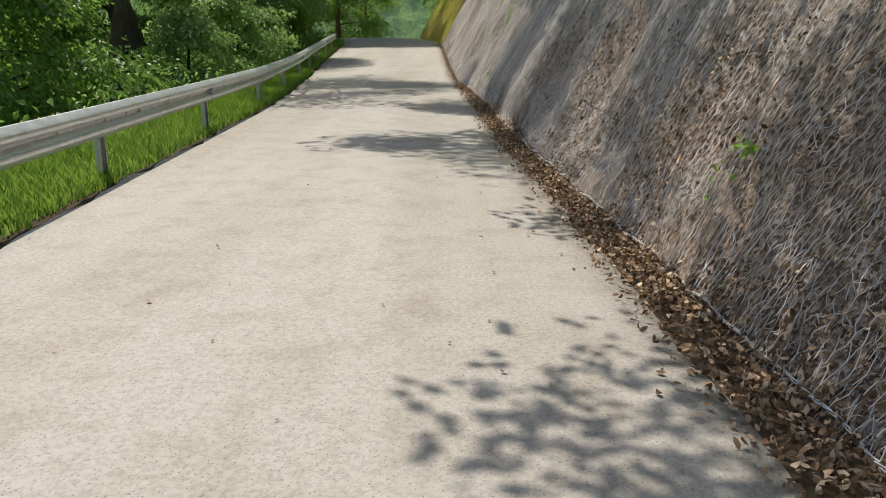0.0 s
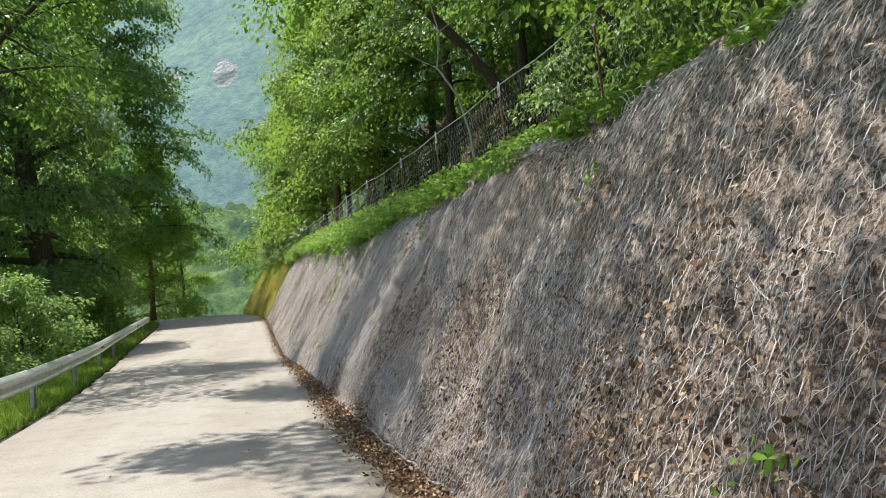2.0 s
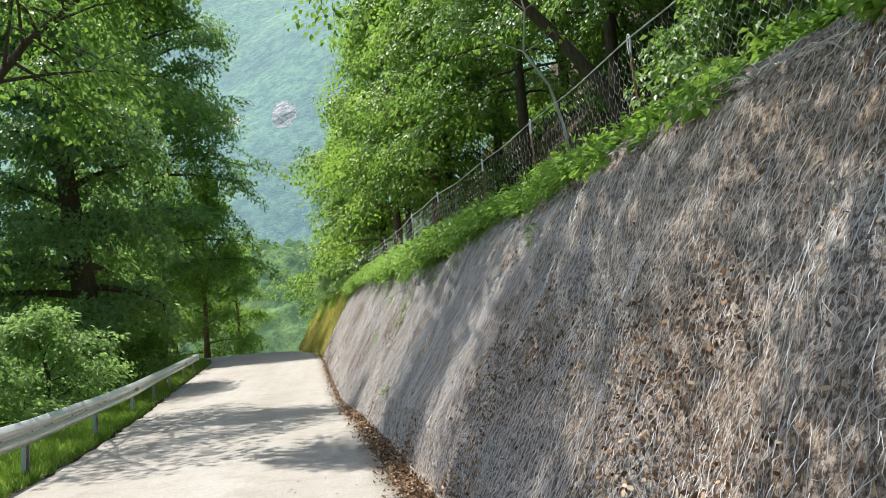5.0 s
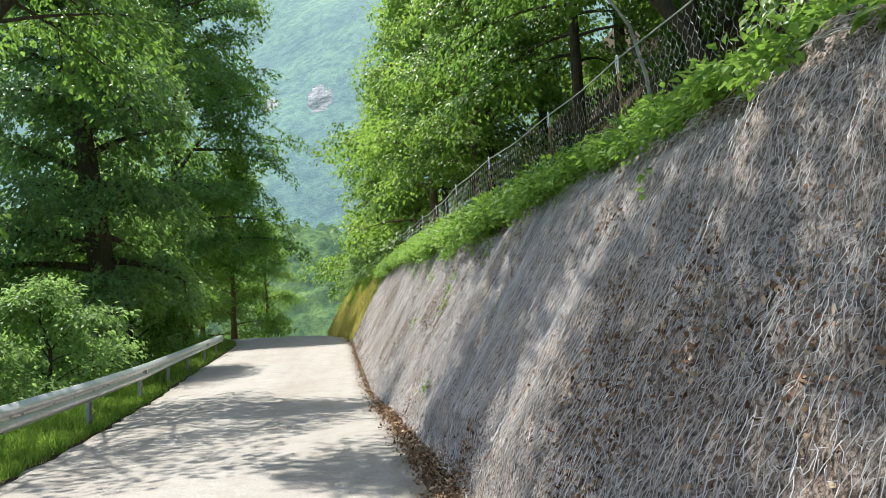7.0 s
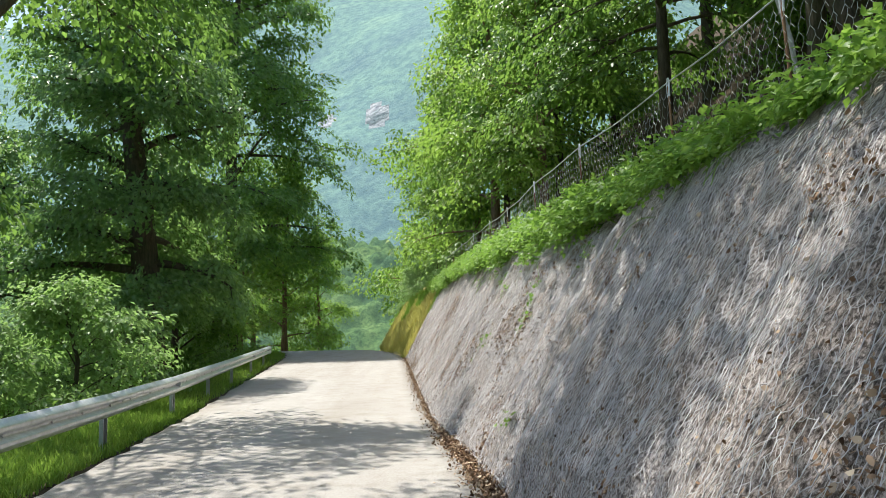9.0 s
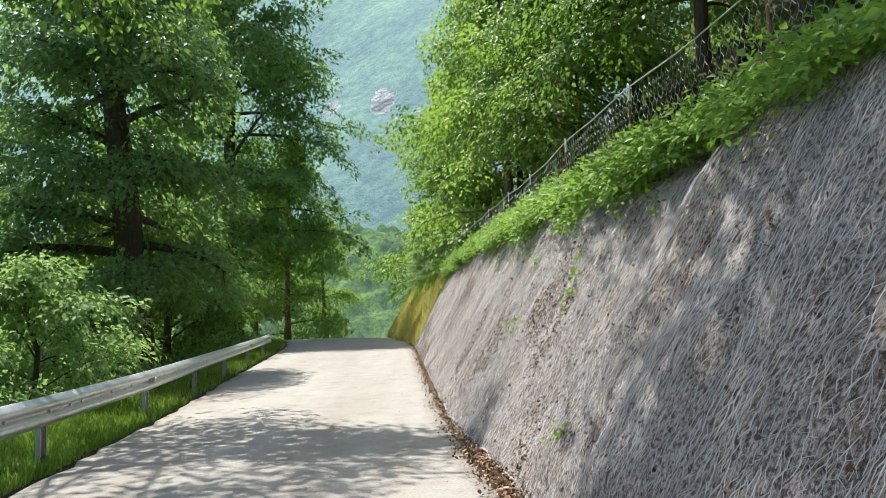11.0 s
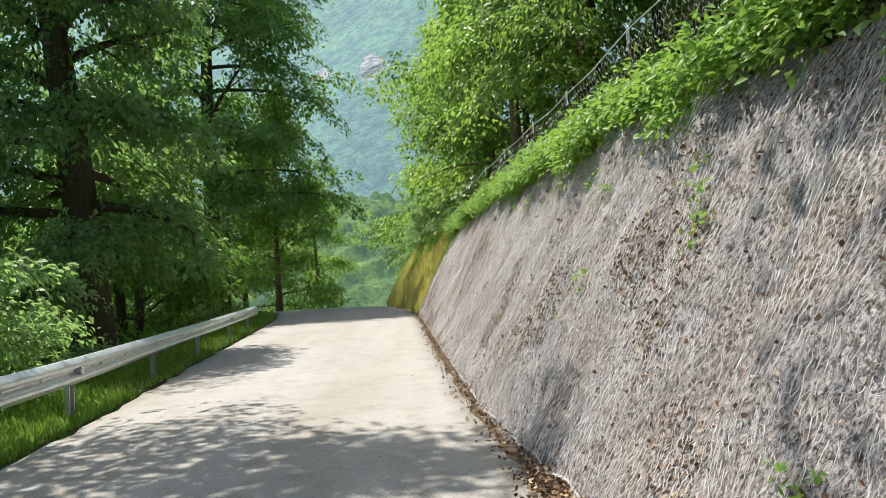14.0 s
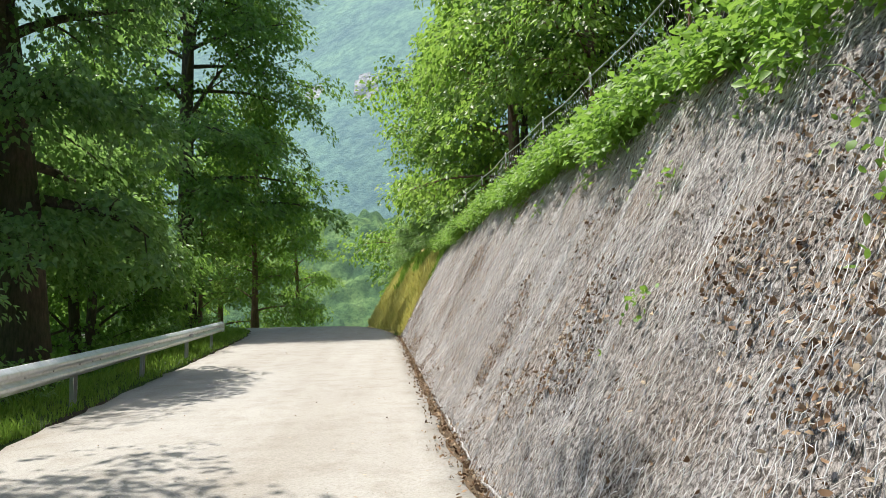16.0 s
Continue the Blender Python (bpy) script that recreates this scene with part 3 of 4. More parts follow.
# ---- plants ----
def grow(base, height, spread, r0, seed, lean=(0, 0), first=0.25, limbs=16, droop=0.1, up=0.5, sub=6):
    """A trunk with limbs and side branches. Gives the wood's lines and the twig ends."""
    r = np.random.default_rng(seed)
    k = 9
    t = np.linspace(0, 1, k)
    trunk = np.stack([lean[0] * t * t + 0.12 * np.cumsum(r.normal(size=k)) * t, lean[1] * t * t + 0.12 * np.cumsum(r.normal(size=k)) * t, height * 0.93 * t], 1)
    wood = [(trunk, r0 * (1 - t) ** 0.8 + 0.02)]
    wood[0][1][0] *= 1.35
    tips, dirs = [], []
    for i in range(limbs):
        f = first + (1 - first) * (i + r.random()) / limbs
        p = np.array([np.interp(f, t, trunk[:, j]) for j in range(3)])
        az = i * 2.399 + r.normal() * 0.4
        g = (f - first) / (1 - first)
        ln = spread * (0.6 + 0.4 * np.sin(np.pi * min(1, g * 0.8 + 0.25))) * (1 - 0.6 * g ** 3) * r.uniform(0.7, 1.15)
        el = up * (0.3 + g) + r.normal() * 0.22
        s = np.linspace(0, 1, 7)[:, None]
        d = np.array([np.cos(az) * np.cos(el), np.sin(az) * np.cos(el), np.sin(el)])
        limb = p + d * ln * s + np.array([0, 0, -droop * ln]) * s ** 2 + np.cumsum(r.normal(scale=0.03 * ln ** 0.5, size=(7, 3)), 0) * s
        rad = max(0.02, r0 * 0.38 * (1 - f * 0.6)) * (1 - s[:, 0] * 0.85)
        wood.append((limb, rad))
        for w in (0.3, 0.5, 0.75, 1.0):
            tips.append(np.array([np.interp(w, s[:, 0], limb[:, j]) for j in range(3)]))
            dirs.append(d)
        for q in range(sub):
            fs = 0.28 + 0.7 * (q + r.random()) / sub
            p2 = np.array([np.interp(fs, s[:, 0], limb[:, j]) for j in range(3)])
            side = (-1) ** q * r.uniform(0.6, 1.2)
            a2 = az + side
            e2 = el * 0.5 + r.normal() * 0.42
            l2 = ln * r.uniform(0.25, 0.5) * (1.15 - 0.5 * fs)
            d2 = np.array([np.cos(a2) * np.cos(e2), np.sin(a2) * np.cos(e2), np.sin(e2)])
            s2 = np.linspace(0, 1, 4)[:, None]
            br = p2 + d2 * l2 * s2 + np.array([0, 0, -0.18 * l2]) * s2 ** 2
            wood.append((br, 0.35 * rad[min(6, int(fs * 6))] * np.linspace(1, 0.25, 4) + 0.004))
            for w in (0.35, 0.7, 1.0):
                tips.append(np.array([np.interp(w, s2[:, 0], br[:, j]) for j in range(3)]))
                dirs.append(d2)
    return wood, np.array(tips), np.array(dirs)


def spray(tips, dirs, count, reach, size, seed, droop=0.95, thick=0.08, width=0.66):
    """Leaves set in rows on flat, drooping fans, one fan about each twig end, each fan with its own tilt."""
    r = np.random.default_rng(seed)
    n = len(tips)
    w = np.clip(np.exp(r.normal(scale=0.32, size=n)), 0.5, 1.7)
    flat = dirs * np.array([1, 1, 0.15]) + r.normal(scale=0.22, size=(n, 3)) * np.array([1, 1, 0.4])
    up = unit(np.array([0, 0, 1.0]) + unit(flat) * r.uniform(0.3, 1.2, (n, 1)) * droop + r.normal(scale=0.2, size=(n, 3)))
    axis = unit(flat - up * (flat * up).sum(1, keepdims=True))
    across = np.cross(up, axis)
    i = r.choice(n, count, p=w ** 2 / (w ** 2).sum())
    rows = 7
    a = (r.integers(0, rows, count) + 0.5 + r.normal(scale=0.12, size=count)) / rows
    half = 0.8 * np.sin(np.pi * (0.12 + 0.82 * a)) ** 0.8
    b = r.uniform(-1, 1, count)
    R = (reach * w[i])[:, None]
    run, wing = (1.7 * a - 0.75 + 0.3 * np.abs(b) * half)[:, None], (b * half)[:, None]
    c = tips[i] + axis[i] * run * R + across[i] * wing * R
    c += up[i] * (r.normal(size=(count, 1)) * thick - 0.16 * run ** 2 - 0.22 * wing ** 2) * R
    d = axis[i] * 0.75 + across[i] * np.sign(b)[:, None] * 0.55 + r.normal(size=(count, 3)) * 0.32 - np.array([0, 0, 0.22])
    nr = up[i] + r.normal(size=(count, 3)) * 0.3
    return leaf_arrays(c, d, nr, r.uniform(size * 0.65, size * 1.25, count), width, 0.12, 0.2)


def wood_mesh(wood, sides=6):
    return join(*[tubes(np.array(l)[None], np.array(r)[None], sides if i == 0 else (5 if len(l) == 7 and r[0] > 0.03 else 3)) for i, (l, r) in enumerate(wood)])


def tree(name, seed, height, spread, r0, leaves, size, mat, bark_mat, label, category="tree", reach=0.8, **kw):
    wood, tips, dirs = grow(None, height, spread, r0, seed, **kw)
    root = tagged(new(name), label, category)
    under(np_mesh("trunk", *wood_mesh(wood, 9), bark_mat, True), root)
    under(np_mesh("crown", *spray(tips, dirs, leaves, reach, size, seed + 50), mat), root)
    return root


def stand(ob, x, y, turn=0, s=1.0, z=None, sink=0.15):
    ob.matrix_basis = pose(x, y, (float(ground_z(x, y)) if z is None else z) - sink, 0, 0, turn) @ Matrix.Diagonal((s, s, s, 1))
    return ob


def again(ob, x, y, turn, s=1.0, label=""):
    side = "hillside above the bank" if x > 0 else "slope below the road"
    own = "hillside above the bank" if ob.location.x > 0 else "slope below the road"
    tagged(ob, group=ob.name.split(".")[0] + " on the " + own)
    c = copy_thing(ob, pose(x, y, float(ground_z(x, y)) - 0.15, 0, 0, turn))
    tagged(c, group=ob.name.split(".")[0] + " on the " + side)
    c.scale = (s, s, s)
    return tagged(c, label)


def build_trees():
    # left, on the slope under the road
    big = stand(tree("beech_tree", 11, 20, 4.1, 0.5, 76000, 0.165, M_LEAF_BLUE, M_BARK, "tall dark-green tree with thick trunk beside guard rail", first=0.19, limbs=48, droop=0.24, up=0.7, sub=6, reach=0.8, lean=(3.4, 0.6)), -7.75, 32.8, 150)
    again(big, -15.0, 37.5, 150, 0.95)
    stand(tree("beech_tree", 13, 31, 6.6, 0.42, 76000, 0.22, M_LEAF, M_BARK, "tall dark-green tree with spreading boughs beside the bend", first=0.2, limbs=54, droop=0.26, up=0.65, sub=6, reach=1.05), -10.0, 52.8, 30)
    mid = stand(tree("lime_tree", 23, 12.5, 4.4, 0.2, 22000, 0.2, M_LEAF, M_BARK, "leafy green roadside tree with many low branches", first=0.12, limbs=30, droop=0.36, up=0.8, sub=6, reach=0.85), -10.6, 42.0, 0)
    for x, y, a, q in ((-17, 52, 200, 1.1), (-9.0, 39.2, 250, 0.8), (-14.0, 26.0, 15, 0.95), (-12.0, 18.5, 100, 0.95), (-8.2, 13.6, 200, 0.6), (-17.5, 30, 60, 1.1)):
        again(mid, x, y, a, q)
    sunny = stand(tree("ash_tree", 31, 13, 3.6, 0.17, 17000, 0.175, M_LEAF_YELLOW, M_BARK_RED, "slender yellow-green tree with reddish trunk", first=0.1, limbs=26, droop=0.28, up=0.9, sub=6, reach=0.75), -7.6, 57, 0)
    for x, y, a, q in ((-6.2, 64, 120, 0.8), (-10.5, 62, 40, 1.0), (-9.4, 53.0, 260, 0.6)):
        again(sunny, x, y, a, q)
    # right, on the hillside over the bank
    bright = "bright yellow-green tree overhanging the bank top"
    for x, y, a, q in ((5.0, 35.5, 70, 1.0), (4.2, 43.5, 170, 1.25), (4.0, 51, 250, 1.3), (2.6, 62.5, 20, 1.5), (1.9, 54.5, 130, 0.6)):
        again(sunny, x, y, a, q, bright)
    wood = stand(tree("oak_tree", 71, 13, 4.8, 0.2, 24000, 0.185, M_LEAF, M_BARK, "green hillside tree with hanging outer branches", first=0.3, limbs=28, droop=0.42, up=0.75, sub=7, reach=0.7), 7.2, 29.0, 30)
    for x, y, a, q in ((7.8, 22.5, 130, 0.9), (8.4, 17.0, 220, 0.9), (8.6, 11.5, 320, 0.9), (6.2, 38.5, 90, 0.95), (5.2, 47, 10, 0.9), (11.0, 25.5, 180, 1.05), (12, 18.5, 75, 1.05), (10.2, 33, 15, 1.05), (9.4, 41.5, 300, 1.05)):
        again(wood, x, y, a, q)
    # trees that hang over the road
    over = "tall green tree leaning its crown over the road"
    stand(tree("maple_tree", 47, 15.5, 4.2, 0.2, 11000, 0.165, M_LEAF, M_BARK, over, first=0.66, limbs=22, droop=0.15, up=0.6, sub=6, reach=0.6, lean=(5.2, 5.6)), -8.2, 18.8, 0)
    # two added trees, crowns above the view, placed to shade bank and lane
    shade_caster = "slim hillside tree added to cast shade on the bank"
    stand(tree("maple_tree", 53, 9.5, 3.9, 0.14, 9500, 0.15, M_LEAF, M_BARK, shade_caster, first=0.55, limbs=20, droop=0.12, up=0.6, sub=5, reach=0.55, lean=(-11.0, 0.8)), 6.4, 12.9, 0)
    stand(tree("maple_tree", 67, 9.5, 3.0, 0.15, 10500, 0.15, M_LEAF, M_BARK, shade_caster, first=0.6, limbs=20, droop=0.12, up=0.6, sub=6, reach=0.6, lean=(-10.6, 0.0)), 6.6, 18.9, 0)
    stand(tree("maple_tree", 59, 13, 3.6, 0.26, 13000, 0.18, M_LEAF, M_BARK, "dark ivy-clad tree leaning away from the road", first=0.42, limbs=26, droop=0.3, up=0.7, sub=6, reach=0.8, lean=(-6.0, -1.0)), -8.2, 22.0, 0)


def build_shade_tree():
    # added out of view, with a copy, only to shade the near bank
    hazel = stand(tree("shade_hazel_tree", 61, 4.0, 2.5, 0.11, 9500, 0.13, M_LEAF, M_BARK, "unseen leaning hazel tree added to shade the bank", first=0.4, limbs=16, droop=0.2, up=0.3, sub=6, reach=0.75, lean=(-5.4, 0.3)), 5.3, 4.2, 0)
    again(hazel, 5.0, 7.9, 6, 0.85)


build_shade_tree()


def build_sapling():
    """A pale, bare-stemmed sapling that leans out behind the fence."""
    k = np.array([[4.75, 17.7, 3.4], [4.62, 17.7, 4.85], [4.42, 17.7, 5.65], [4.02, 17.75, 6.3], [4.12, 17.75, 7.1], [3.98, 17.8, 7.8], [3.9, 17.8, 8.6]])
    o = k[0].copy()
    root = tagged(new("birch_sapling"), "pale thin birch sapling leaning behind the wire fence", "tree")
    root.location = o
    k = k - o
    wood = [(k, np.array([0.034, 0.031, 0.027, 0.022, 0.018, 0.013, 0.008]))]
    r = np.random.default_rng(3)
    tips, dirs = [], []
    for f, az, ln in ((3, 2.8, 0.9), (3, 0.4, 0.7), (4, 3.6, 0.8), (4, 5.6, 0.9), (5, 1.5, 0.9), (5, 3.0, 0.9), (6, 0.5, 0.7), (6, 4.2, 0.8)):
        d = np.array([np.cos(az), np.sin(az) * 0.7, 0.45])
        t = np.linspace(0, 1, 4)[:, None]
        br = k[f] + d * ln * t + np.array([0, 0, 0.15]) * t ** 2
        wood.append((br, np.linspace(0.014, 0.005, 4)))
        tips += [br[2], br[3]]
        dirs += [d, d]
    under(np_mesh("stem", *wood_mesh(wood, 7), M_BIRCH, True), root)
    under(np_mesh("foliage", *spray(np.array(tips), np.array(dirs), 420, 0.3, 0.1, 8), M_LEAF_YELLOW), root)


build_sapling()
build_trees()


def bush(name, seed, h, spread, leaves, size, mat, label):
    wood, tips, dirs = grow(None, h, spread, 0.05, seed, first=0.03, limbs=16, droop=0.25, up=0.8, sub=5)
    root = tagged(new(name), label, "bush")
    under(np_mesh("branchwork", *wood_mesh(wood, 5), M_BARK, True), root)
    under(np_mesh("foliage", *spray(tips, dirs, leaves, 0.45, size, seed + 9, 0.6), mat), root)
    return root


def build_bushes():
    b = stand(bush("hazel_bush", 5, 3.4, 2.2, 9000, 0.115, M_LEAF_PALE, "sunlit light-green bush on the slope below rail"), -6.4, 24.4)
    for x, y, a, q in ((-6.9, 27.6, 140, 0.9), (-6.9, 21.4, 60, 0.95), (-8.6, 25.5, 300, 1.15), (-10, 47, 10, 0.9), (-12, 58, 200, 1.1)):
        again(b, x, y, a, q)
    hill = "green bush of the wooded hillside"
    dark = bush("elder_bush", 15, 3.2, 2.0, 6500, 0.14, M_LEAF, "shaded green bush behind the wire fence")
    stand(dark, 6.6, 11.5)
    for x, y, a, q in ((6.8, 15.5, 110, 0.9),):
        again(dark, x, y, a, q)
    for x, y, a, q in ((1.6, 46, 40, 0.5), (0.9, 49.5, 150, 0.55), (0.6, 52.5, 320, 0.6), (0.6, 55.5, 10, 0.7), (2.2, 44, 80, 0.45)):
        again(b, x, y, a, q, hill)


build_bushes()


def build_weeds():
    """Brambles and nettles along the top edge of the bank, hanging over it."""
    n = 700
    y = rng.uniform(1, WALL_END + 2, n)
    y = y[rng.random(n) < 0.4 + 0.6 * np.clip((y - 6) / 8, 0, 1)]
    n = len(y)
    xt = bank(y, np.ones(n))[:, 0]
    wide = np.clip(fence_x(y) - xt - 0.05, 0.25, 1.1)
    lush = np.clip((y - 8) / 9, 0.1, 1)
    off = rng.random(n) * wide - 0.05 - 0.24 * lush * rng.random(n) * np.clip(0.6 + patch(y * 1.4, 2.0), 0, 1)
    x = xt + off
    g = np.where(off < 0, bank_top(y) + off * 1.6, np.maximum(ground_z(x, y), bank_top(y) - 0.1))
    r = (0.16 + 0.24 * lush) * rng.uniform(0.6, 1.35, n)
    per = 135
    i = np.repeat(np.arange(n), per)
    q = unit(rng.normal(size=(n * per, 3)))
    q[:, 2] = np.abs(q[:, 2]) * 0.9 - 0.15
    c = np.stack([x, y, g + r * 0.35], 1)[i] + q * (r[i] * rng.uniform(0.45, 1.15, n * per))[:, None]
    d = q + rng.normal(size=q.shape) * 0.5 + np.array([-0.2, 0, -0.35])
    nr = np.array([-0.2, -0.1, 0.75]) + q * 0.5 + rng.normal(size=q.shape) * 0.3
    ob = np_mesh("brambles", *leaf_arrays(c, d, nr, rng.uniform(0.045, 0.1, n * per), 0.66, 0.15, 0.25), M_WEED)
    tagged(ob, "bright green brambles and nettles along bank top", "undergrowth", kind="stuff")
    # arching runners
    m = 260
    k = rng.integers(0, n, m)
    t = np.linspace(0, 1, 6)[None, :, None]
    way = np.stack([rng.uniform(-0.6, 0.1, m), rng.normal(scale=0.5, size=m), rng.uniform(0.2, 0.7, m)], 1)[:, None]
    runs = np.stack([x, y, g], 1)[k][:, None] + way * t + np.array([0, 0, -0.55]) * t ** 2
    ob = np_mesh("bramble_runners", *tubes(runs, 0.004), M_WEED)
    tagged(ob, "thin green bramble runners over the bank's edge", "undergrowth", kind="stuff")
    # tufts of ivy and weeds rooted in the netting
    spots = [(19.4, 0.70), (19.2, 0.62), (21.0, 0.50), (17.2, 0.22), (19.8, 0.8), (20.9, 0.93), (22.4, 0.85), (24.5, 0.9), (26.5, 0.88), (17.9, 0.9), (21.6, 0.78), (29, 0.9), (12.4, 0.92), (6.9, 0.85), (4.3, 0.3)]
    yy, vv = np.array(spots).T
    i = np.repeat(np.arange(len(spots)), 24)
    P = bank(yy[i] + rng.normal(scale=0.07, size=len(i)), np.clip(vv[i] - np.abs(rng.normal(scale=0.05, size=len(i))), 0, 1), rng.uniform(0.03, 0.1, len(i)))
    scatter_leaves("ivy", P, np.tile([-0.7, 0, 0.6], (len(P), 1)), (0.03, 0.065), M_WEED, "small weeds rooted in the netted bank", "undergrowth", 0.6, 0.7)
    # undergrowth of the hillside behind the fence, and of the slope below the rail
    n = 13000
    y = rng.uniform(-4, 60, n)
    x = np.where(y < 43, fence_x(y), bank_r(y) + 2.8) + 0.3 + 7 * rng.random(n) ** 1.3
    z = ground_z(x, y) + 0.55 * rng.random(n) ** 2
    d = rng.normal(size=(n, 3))
    nr = np.array([-0.3, 0, 0.8]) + rng.normal(size=(n, 3)) * 0.4
    ob = np_mesh("hill_undergrowth", *leaf_arrays(np.stack([x, y, z], 1), d, nr, rng.uniform(0.08, 0.17, n), 0.65, 0.15, 0.25), M_LEAF)
    tagged(ob, "green undergrowth of the wooded hillside", "undergrowth", kind="stuff")
    n = 26000
    y = rng.uniform(-2, 62, n)
    x = road_l(y) - 1.3 - 9 * rng.random(n) ** 1.4
    z = ground_z(x, y) + 0.9 * rng.random(n) ** 1.6
    d = rng.normal(size=(n, 3))
    nr = np.array([0.3, -0.2, 0.8]) + rng.normal(size=(n, 3)) * 0.4
    ob = np_mesh("slope_undergrowth", *leaf_arrays(np.stack([x, y, z], 1), d, nr, rng.uniform(0.08, 0.16, n), 0.6, 0.15, 0.25), M_LEAF)
    tagged(ob, "green undergrowth on the slope below the road", "undergrowth", kind="stuff")


def blades(name, P, height, mat, label, lean=0.35, wide=1.0):
    n = len(P)
    h = height * rng.uniform(0.5, 1.25, n)
    a = rng.uniform(0, 2 * np.pi, n)
    tilt = np.stack([np.cos(a), np.sin(a), np.zeros(n)], 1) * (lean * rng.random(n) * h)[:, None]
    s = np.stack([-np.sin(a), np.cos(a), np.zeros(n)], 1) * (wide * rng.uniform(0.003, 0.007, n))[:, None]
    up = np.array([0, 0, 1.0])
    v = np.stack([P - s, P + s, P + tilt * 0.35 + up * (h * 0.6)[:, None] + s * 0.8, P + tilt + up * h[:, None]], 1).reshape(-1, 3)
    i = np.arange(n)[:, None] * 4
    f = np.concatenate([i + np.array([[0, 1, 2]]), i + np.array([[0, 2, 3]])], 0)
    return tagged(np_mesh(name, v, f, mat), label, "grass", kind="stuff")


def build_grass():
    n = 66000
    y = np.where(rng.random(n) < 0.65, rng.uniform(2, 26, n), rng.uniform(2, 56, n))
    u = rng.random(n)
    x = road_l(y) - 0.10 - 1.5 * u + 0.05 * ripple(y, y)
    tuft = patch(x * 3, y * 2)
    keep = rng.random(n) < 0.75 + 0.3 * tuft
    x, y, u = x[keep], y[keep], u[keep]
    P = np.stack([x, y, ground_z(x, y) - 0.01], 1)
    blades("verge_grass", P, 0.12 + 0.15 * u, M_GRASS, "fresh green grass verge under the guard rail", 0.6, 1.6)
    n = 34000
    y, v = rng.uniform(WALL_END - 0.3, 57, n), rng.random(n)
    P = cutting(y, v) - np.array([0, 0, 0.03])
    dry = 0.7 * patch(y * 0.9, v * 1.2) + 0.95 - 1.5 * np.clip(v - 0.25, 0, 1) - 0.5 * np.clip((WALL_END + 2.0 - y) / 2, 0, 1) > 0
    blades("dry_bank_grass", P[dry], 0.24, M_STRAWGRASS, "yellowed grass on the cutting beyond the netting", 0.5, 2.2)
    blades("green_bank_grass", P[~dry], 0.26, M_GRASS, "green grass on the cutting beyond the netting", 0.5, 2.2)


def cutting(y, v):
    h = bank_top(y) - road_z(y)
    sw = 0.12 * bulge(y, v * 3) + 0.05 * folds(y, v)
    return np.stack([bank_r(y) + 0.12 + 0.6 * h * v - 0.8 * sw, y + 0 * v, road_z(y) + h * v + 0.5 * sw], -1)


def build_cutting():
    m = Mat("cut_grass_slope", 0.95, 0, 0.1)
    c = m.ramp(m.noise(0.9, 5, 0.6, m.scaled((1, 1, 0.35))), (0.40, (0.12, 0.19, 0.035)), (0.50, (0.44, 0.36, 0.12)), (0.66, (0.60, 0.49, 0.22)))
    m.colour(c).bump(m.noise(14, 5, 0.8), 0.9, 0.06)
    ys, vs = np.arange(WALL_END - 0.4, 57, 0.25), np.linspace(-0.06, 1.1, 26)
    Y, V = np.meshgrid(ys, vs, indexing="ij")
    ob = np_mesh("grass_cutting", cutting(Y, V).reshape(-1, 3), grid_faces(len(ys), len(vs)), m.m, True)
    tagged(ob, "steep grassy cutting of yellowed and green turf", "slope", kind="structure")


build_cutting()
build_weeds()
build_grass()


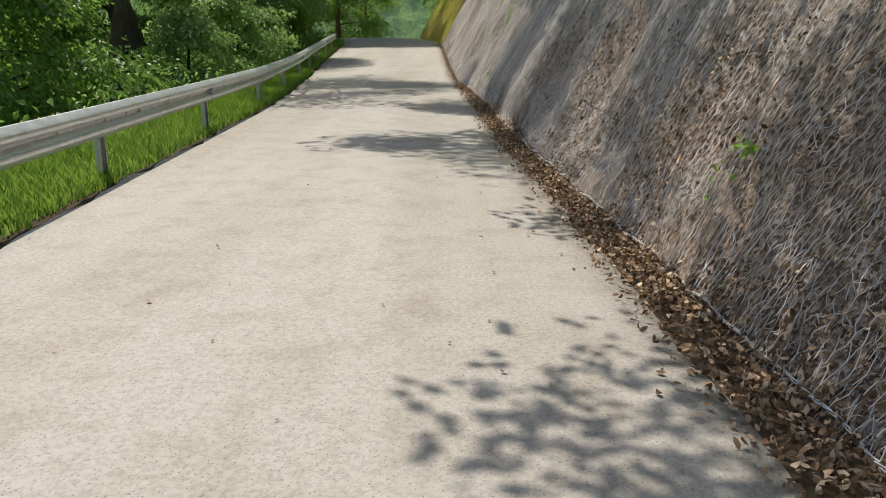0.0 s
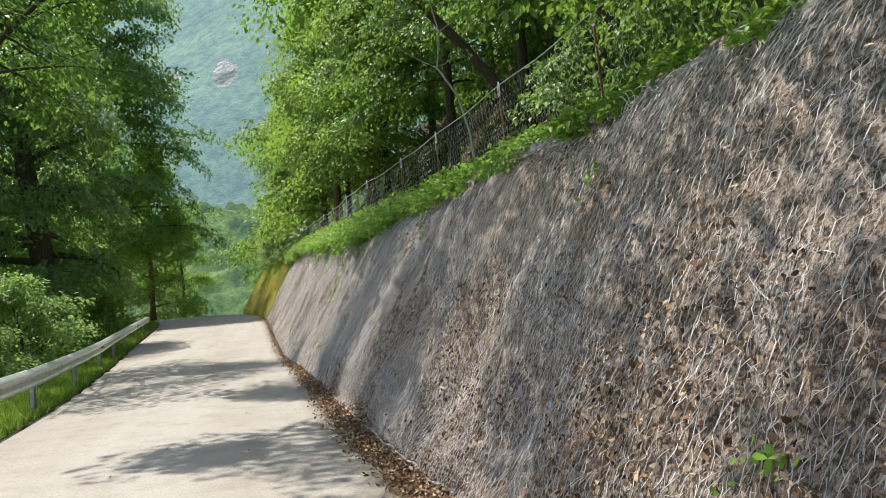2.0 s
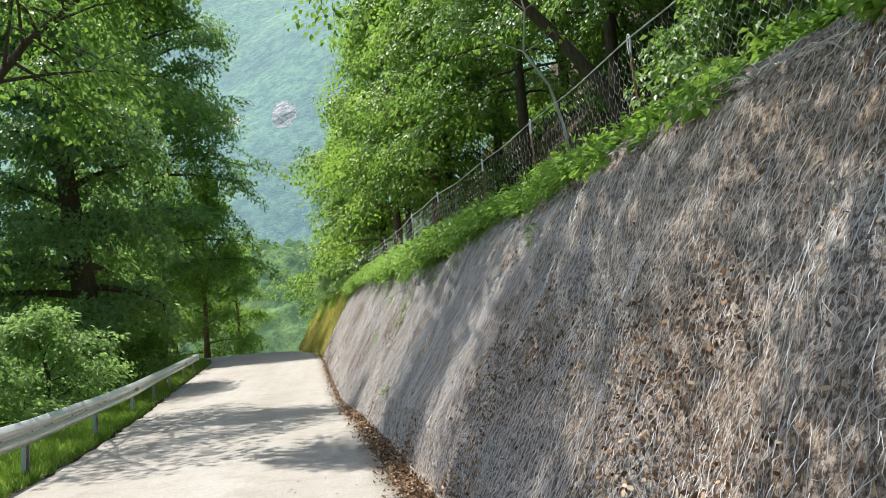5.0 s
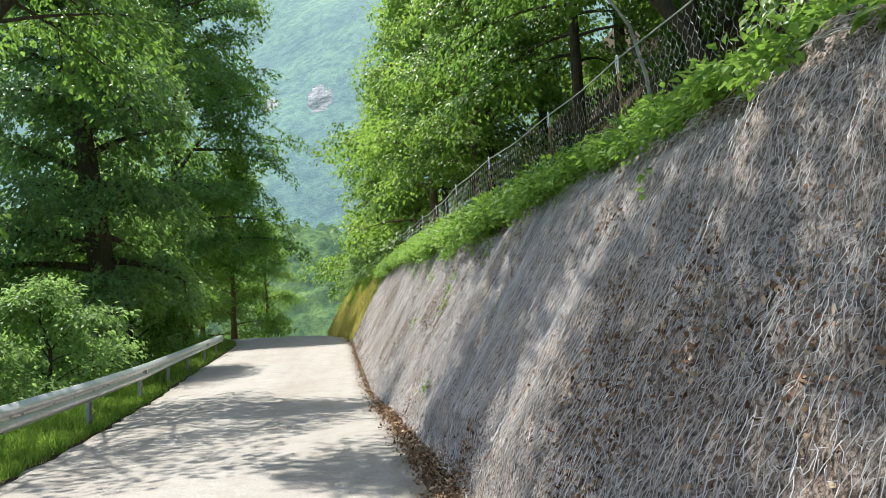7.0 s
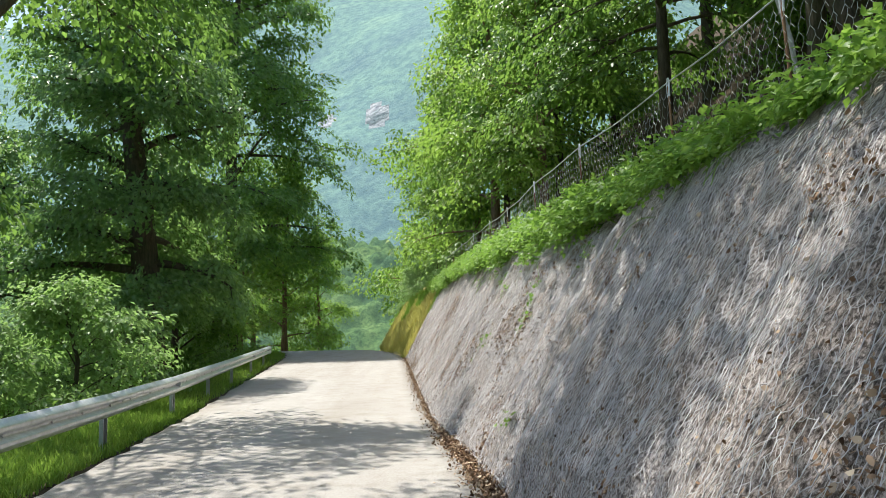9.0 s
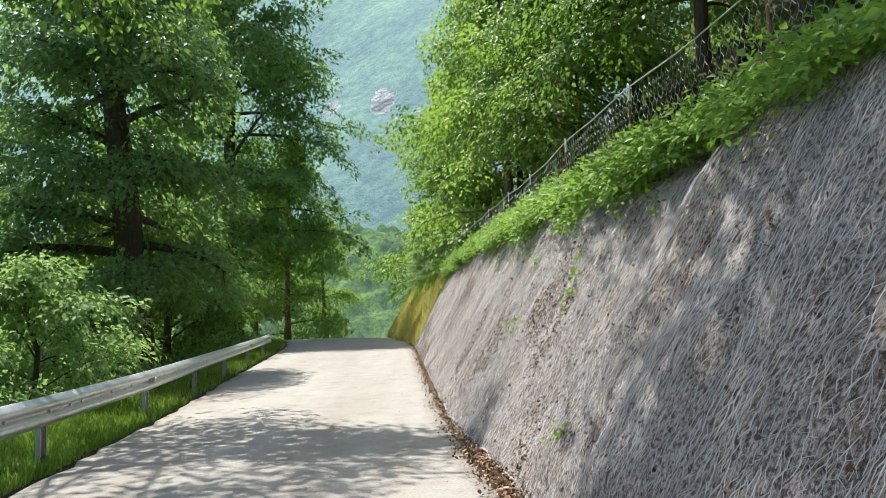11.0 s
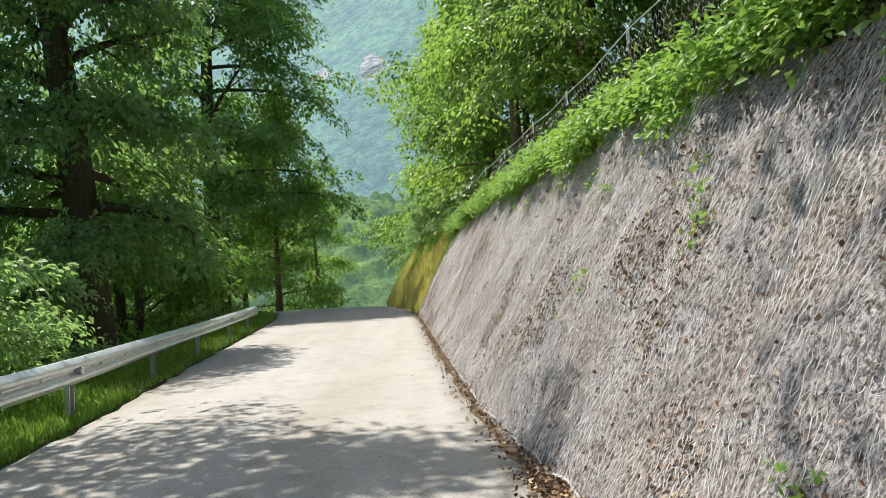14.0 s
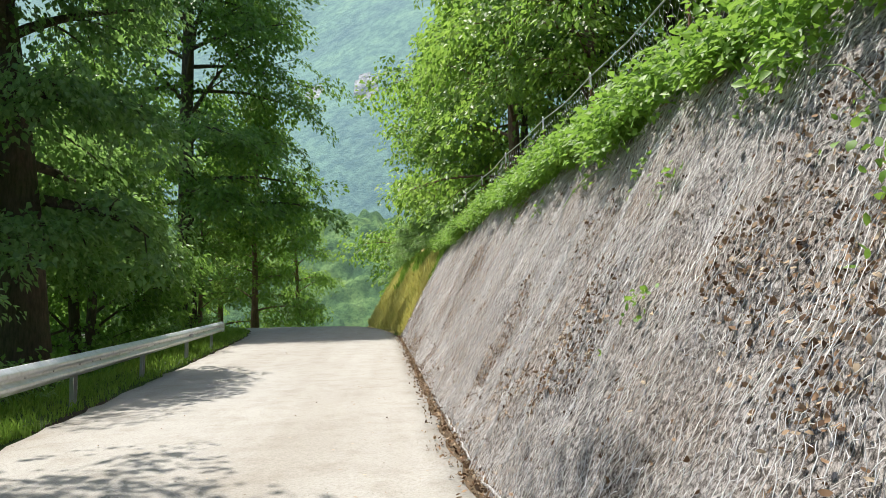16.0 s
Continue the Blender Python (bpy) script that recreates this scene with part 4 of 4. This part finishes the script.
# ---- distance ----
def build_mountain():
    """The wooded mountain over the valley, with pale crags and its haze painted in."""
    m = Mat("hazy_forest", 0.95, 0, 0.05)
    # haze is put into the bluish greens and a faint blue emission
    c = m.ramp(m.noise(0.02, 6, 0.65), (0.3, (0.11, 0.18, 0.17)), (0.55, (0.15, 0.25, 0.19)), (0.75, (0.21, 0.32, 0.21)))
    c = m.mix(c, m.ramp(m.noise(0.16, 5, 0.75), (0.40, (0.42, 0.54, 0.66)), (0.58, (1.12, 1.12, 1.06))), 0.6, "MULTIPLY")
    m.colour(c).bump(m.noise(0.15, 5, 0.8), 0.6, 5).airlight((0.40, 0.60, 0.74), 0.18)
    rock = Mat("pale_crag", 0.9, 0, 0.1)
    rock.colour(rock.ramp(rock.noise(0.06, 6, 0.7), (0.38, (0.17, 0.22, 0.22)), (0.58, (0.46, 0.47, 0.47)))).bump(rock.noise(0.1, 6), 1.0, 8)
    xs, ts = np.concatenate([np.linspace(-900, -160, 60), np.linspace(-155, 120, 110), np.linspace(130, 900, 40)]), np.linspace(0, 1, 100)
    X, T = np.meshgrid(xs, ts, indexing="ij")
    rel = waves(8, 0.004, 0.05, 24)
    Y = 330 + 520 * T + 40 * rel(X, T * 400)
    Z = -12 + 430 * T ** 0.9 * (1 + 0.1 * np.sin(X / 160 + 1)) + 9 * rel(X + 500, T * 500) * np.clip(T * 4, 0, 1)
    crag = np.hypot((X + 19) / 12, (T - 0.297) / 0.034) + 0.5 * rel(X * 5, T * 2500) < 0.8
    crag |= np.hypot((X + 52) / 10, (T - 0.302) / 0.02) + 0.6 * rel(X * 5, T * 2500 + 90) < 0.6
    f = grid_faces(len(xs), len(ts))
    mi = crag.reshape(-1)[f[:, 0]].astype(int)
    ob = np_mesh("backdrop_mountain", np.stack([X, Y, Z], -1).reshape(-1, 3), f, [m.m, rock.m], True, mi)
    tagged(ob, "hazy wooded mountainside with pale crags", "mountain", kind="structure")


build_mountain()


def build_near_hill():
    """A wooded spur in the valley: rounded crowns side by side over a ridge."""
    m = Mat("hazy_spur", 0.95, 0, 0.05)
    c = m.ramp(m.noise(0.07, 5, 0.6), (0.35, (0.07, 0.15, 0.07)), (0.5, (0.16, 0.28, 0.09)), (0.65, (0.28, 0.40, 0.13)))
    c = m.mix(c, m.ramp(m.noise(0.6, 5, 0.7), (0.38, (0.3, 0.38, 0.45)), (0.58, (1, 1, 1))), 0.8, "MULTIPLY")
    # the spur glows faintly green-blue in place of real haze
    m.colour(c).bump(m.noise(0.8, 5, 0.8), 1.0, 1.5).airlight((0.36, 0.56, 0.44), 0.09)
    xs, ts = np.linspace(-120, 60, 330), np.linspace(0, 1, 90)
    X, T = np.meshgrid(xs, ts, indexing="ij")
    rel = waves(19, 0.02, 0.12, 16)
    crowns = waves(20, 0.4, 1.5, 40)
    Y = 170 + 110 * T
    Z = -13 + 46 * np.sin(T * 2.2) * (0.75 + 0.25 * np.sin(X / 55 + 2.2)) + 3 * rel(X, Y) + 3.2 * np.abs(crowns(X, Y * 1.2))
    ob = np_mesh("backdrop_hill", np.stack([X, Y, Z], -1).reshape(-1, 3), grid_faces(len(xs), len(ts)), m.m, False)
    tagged(ob, "wooded green spur of the valley", "hill", kind="structure")


build_near_hill()
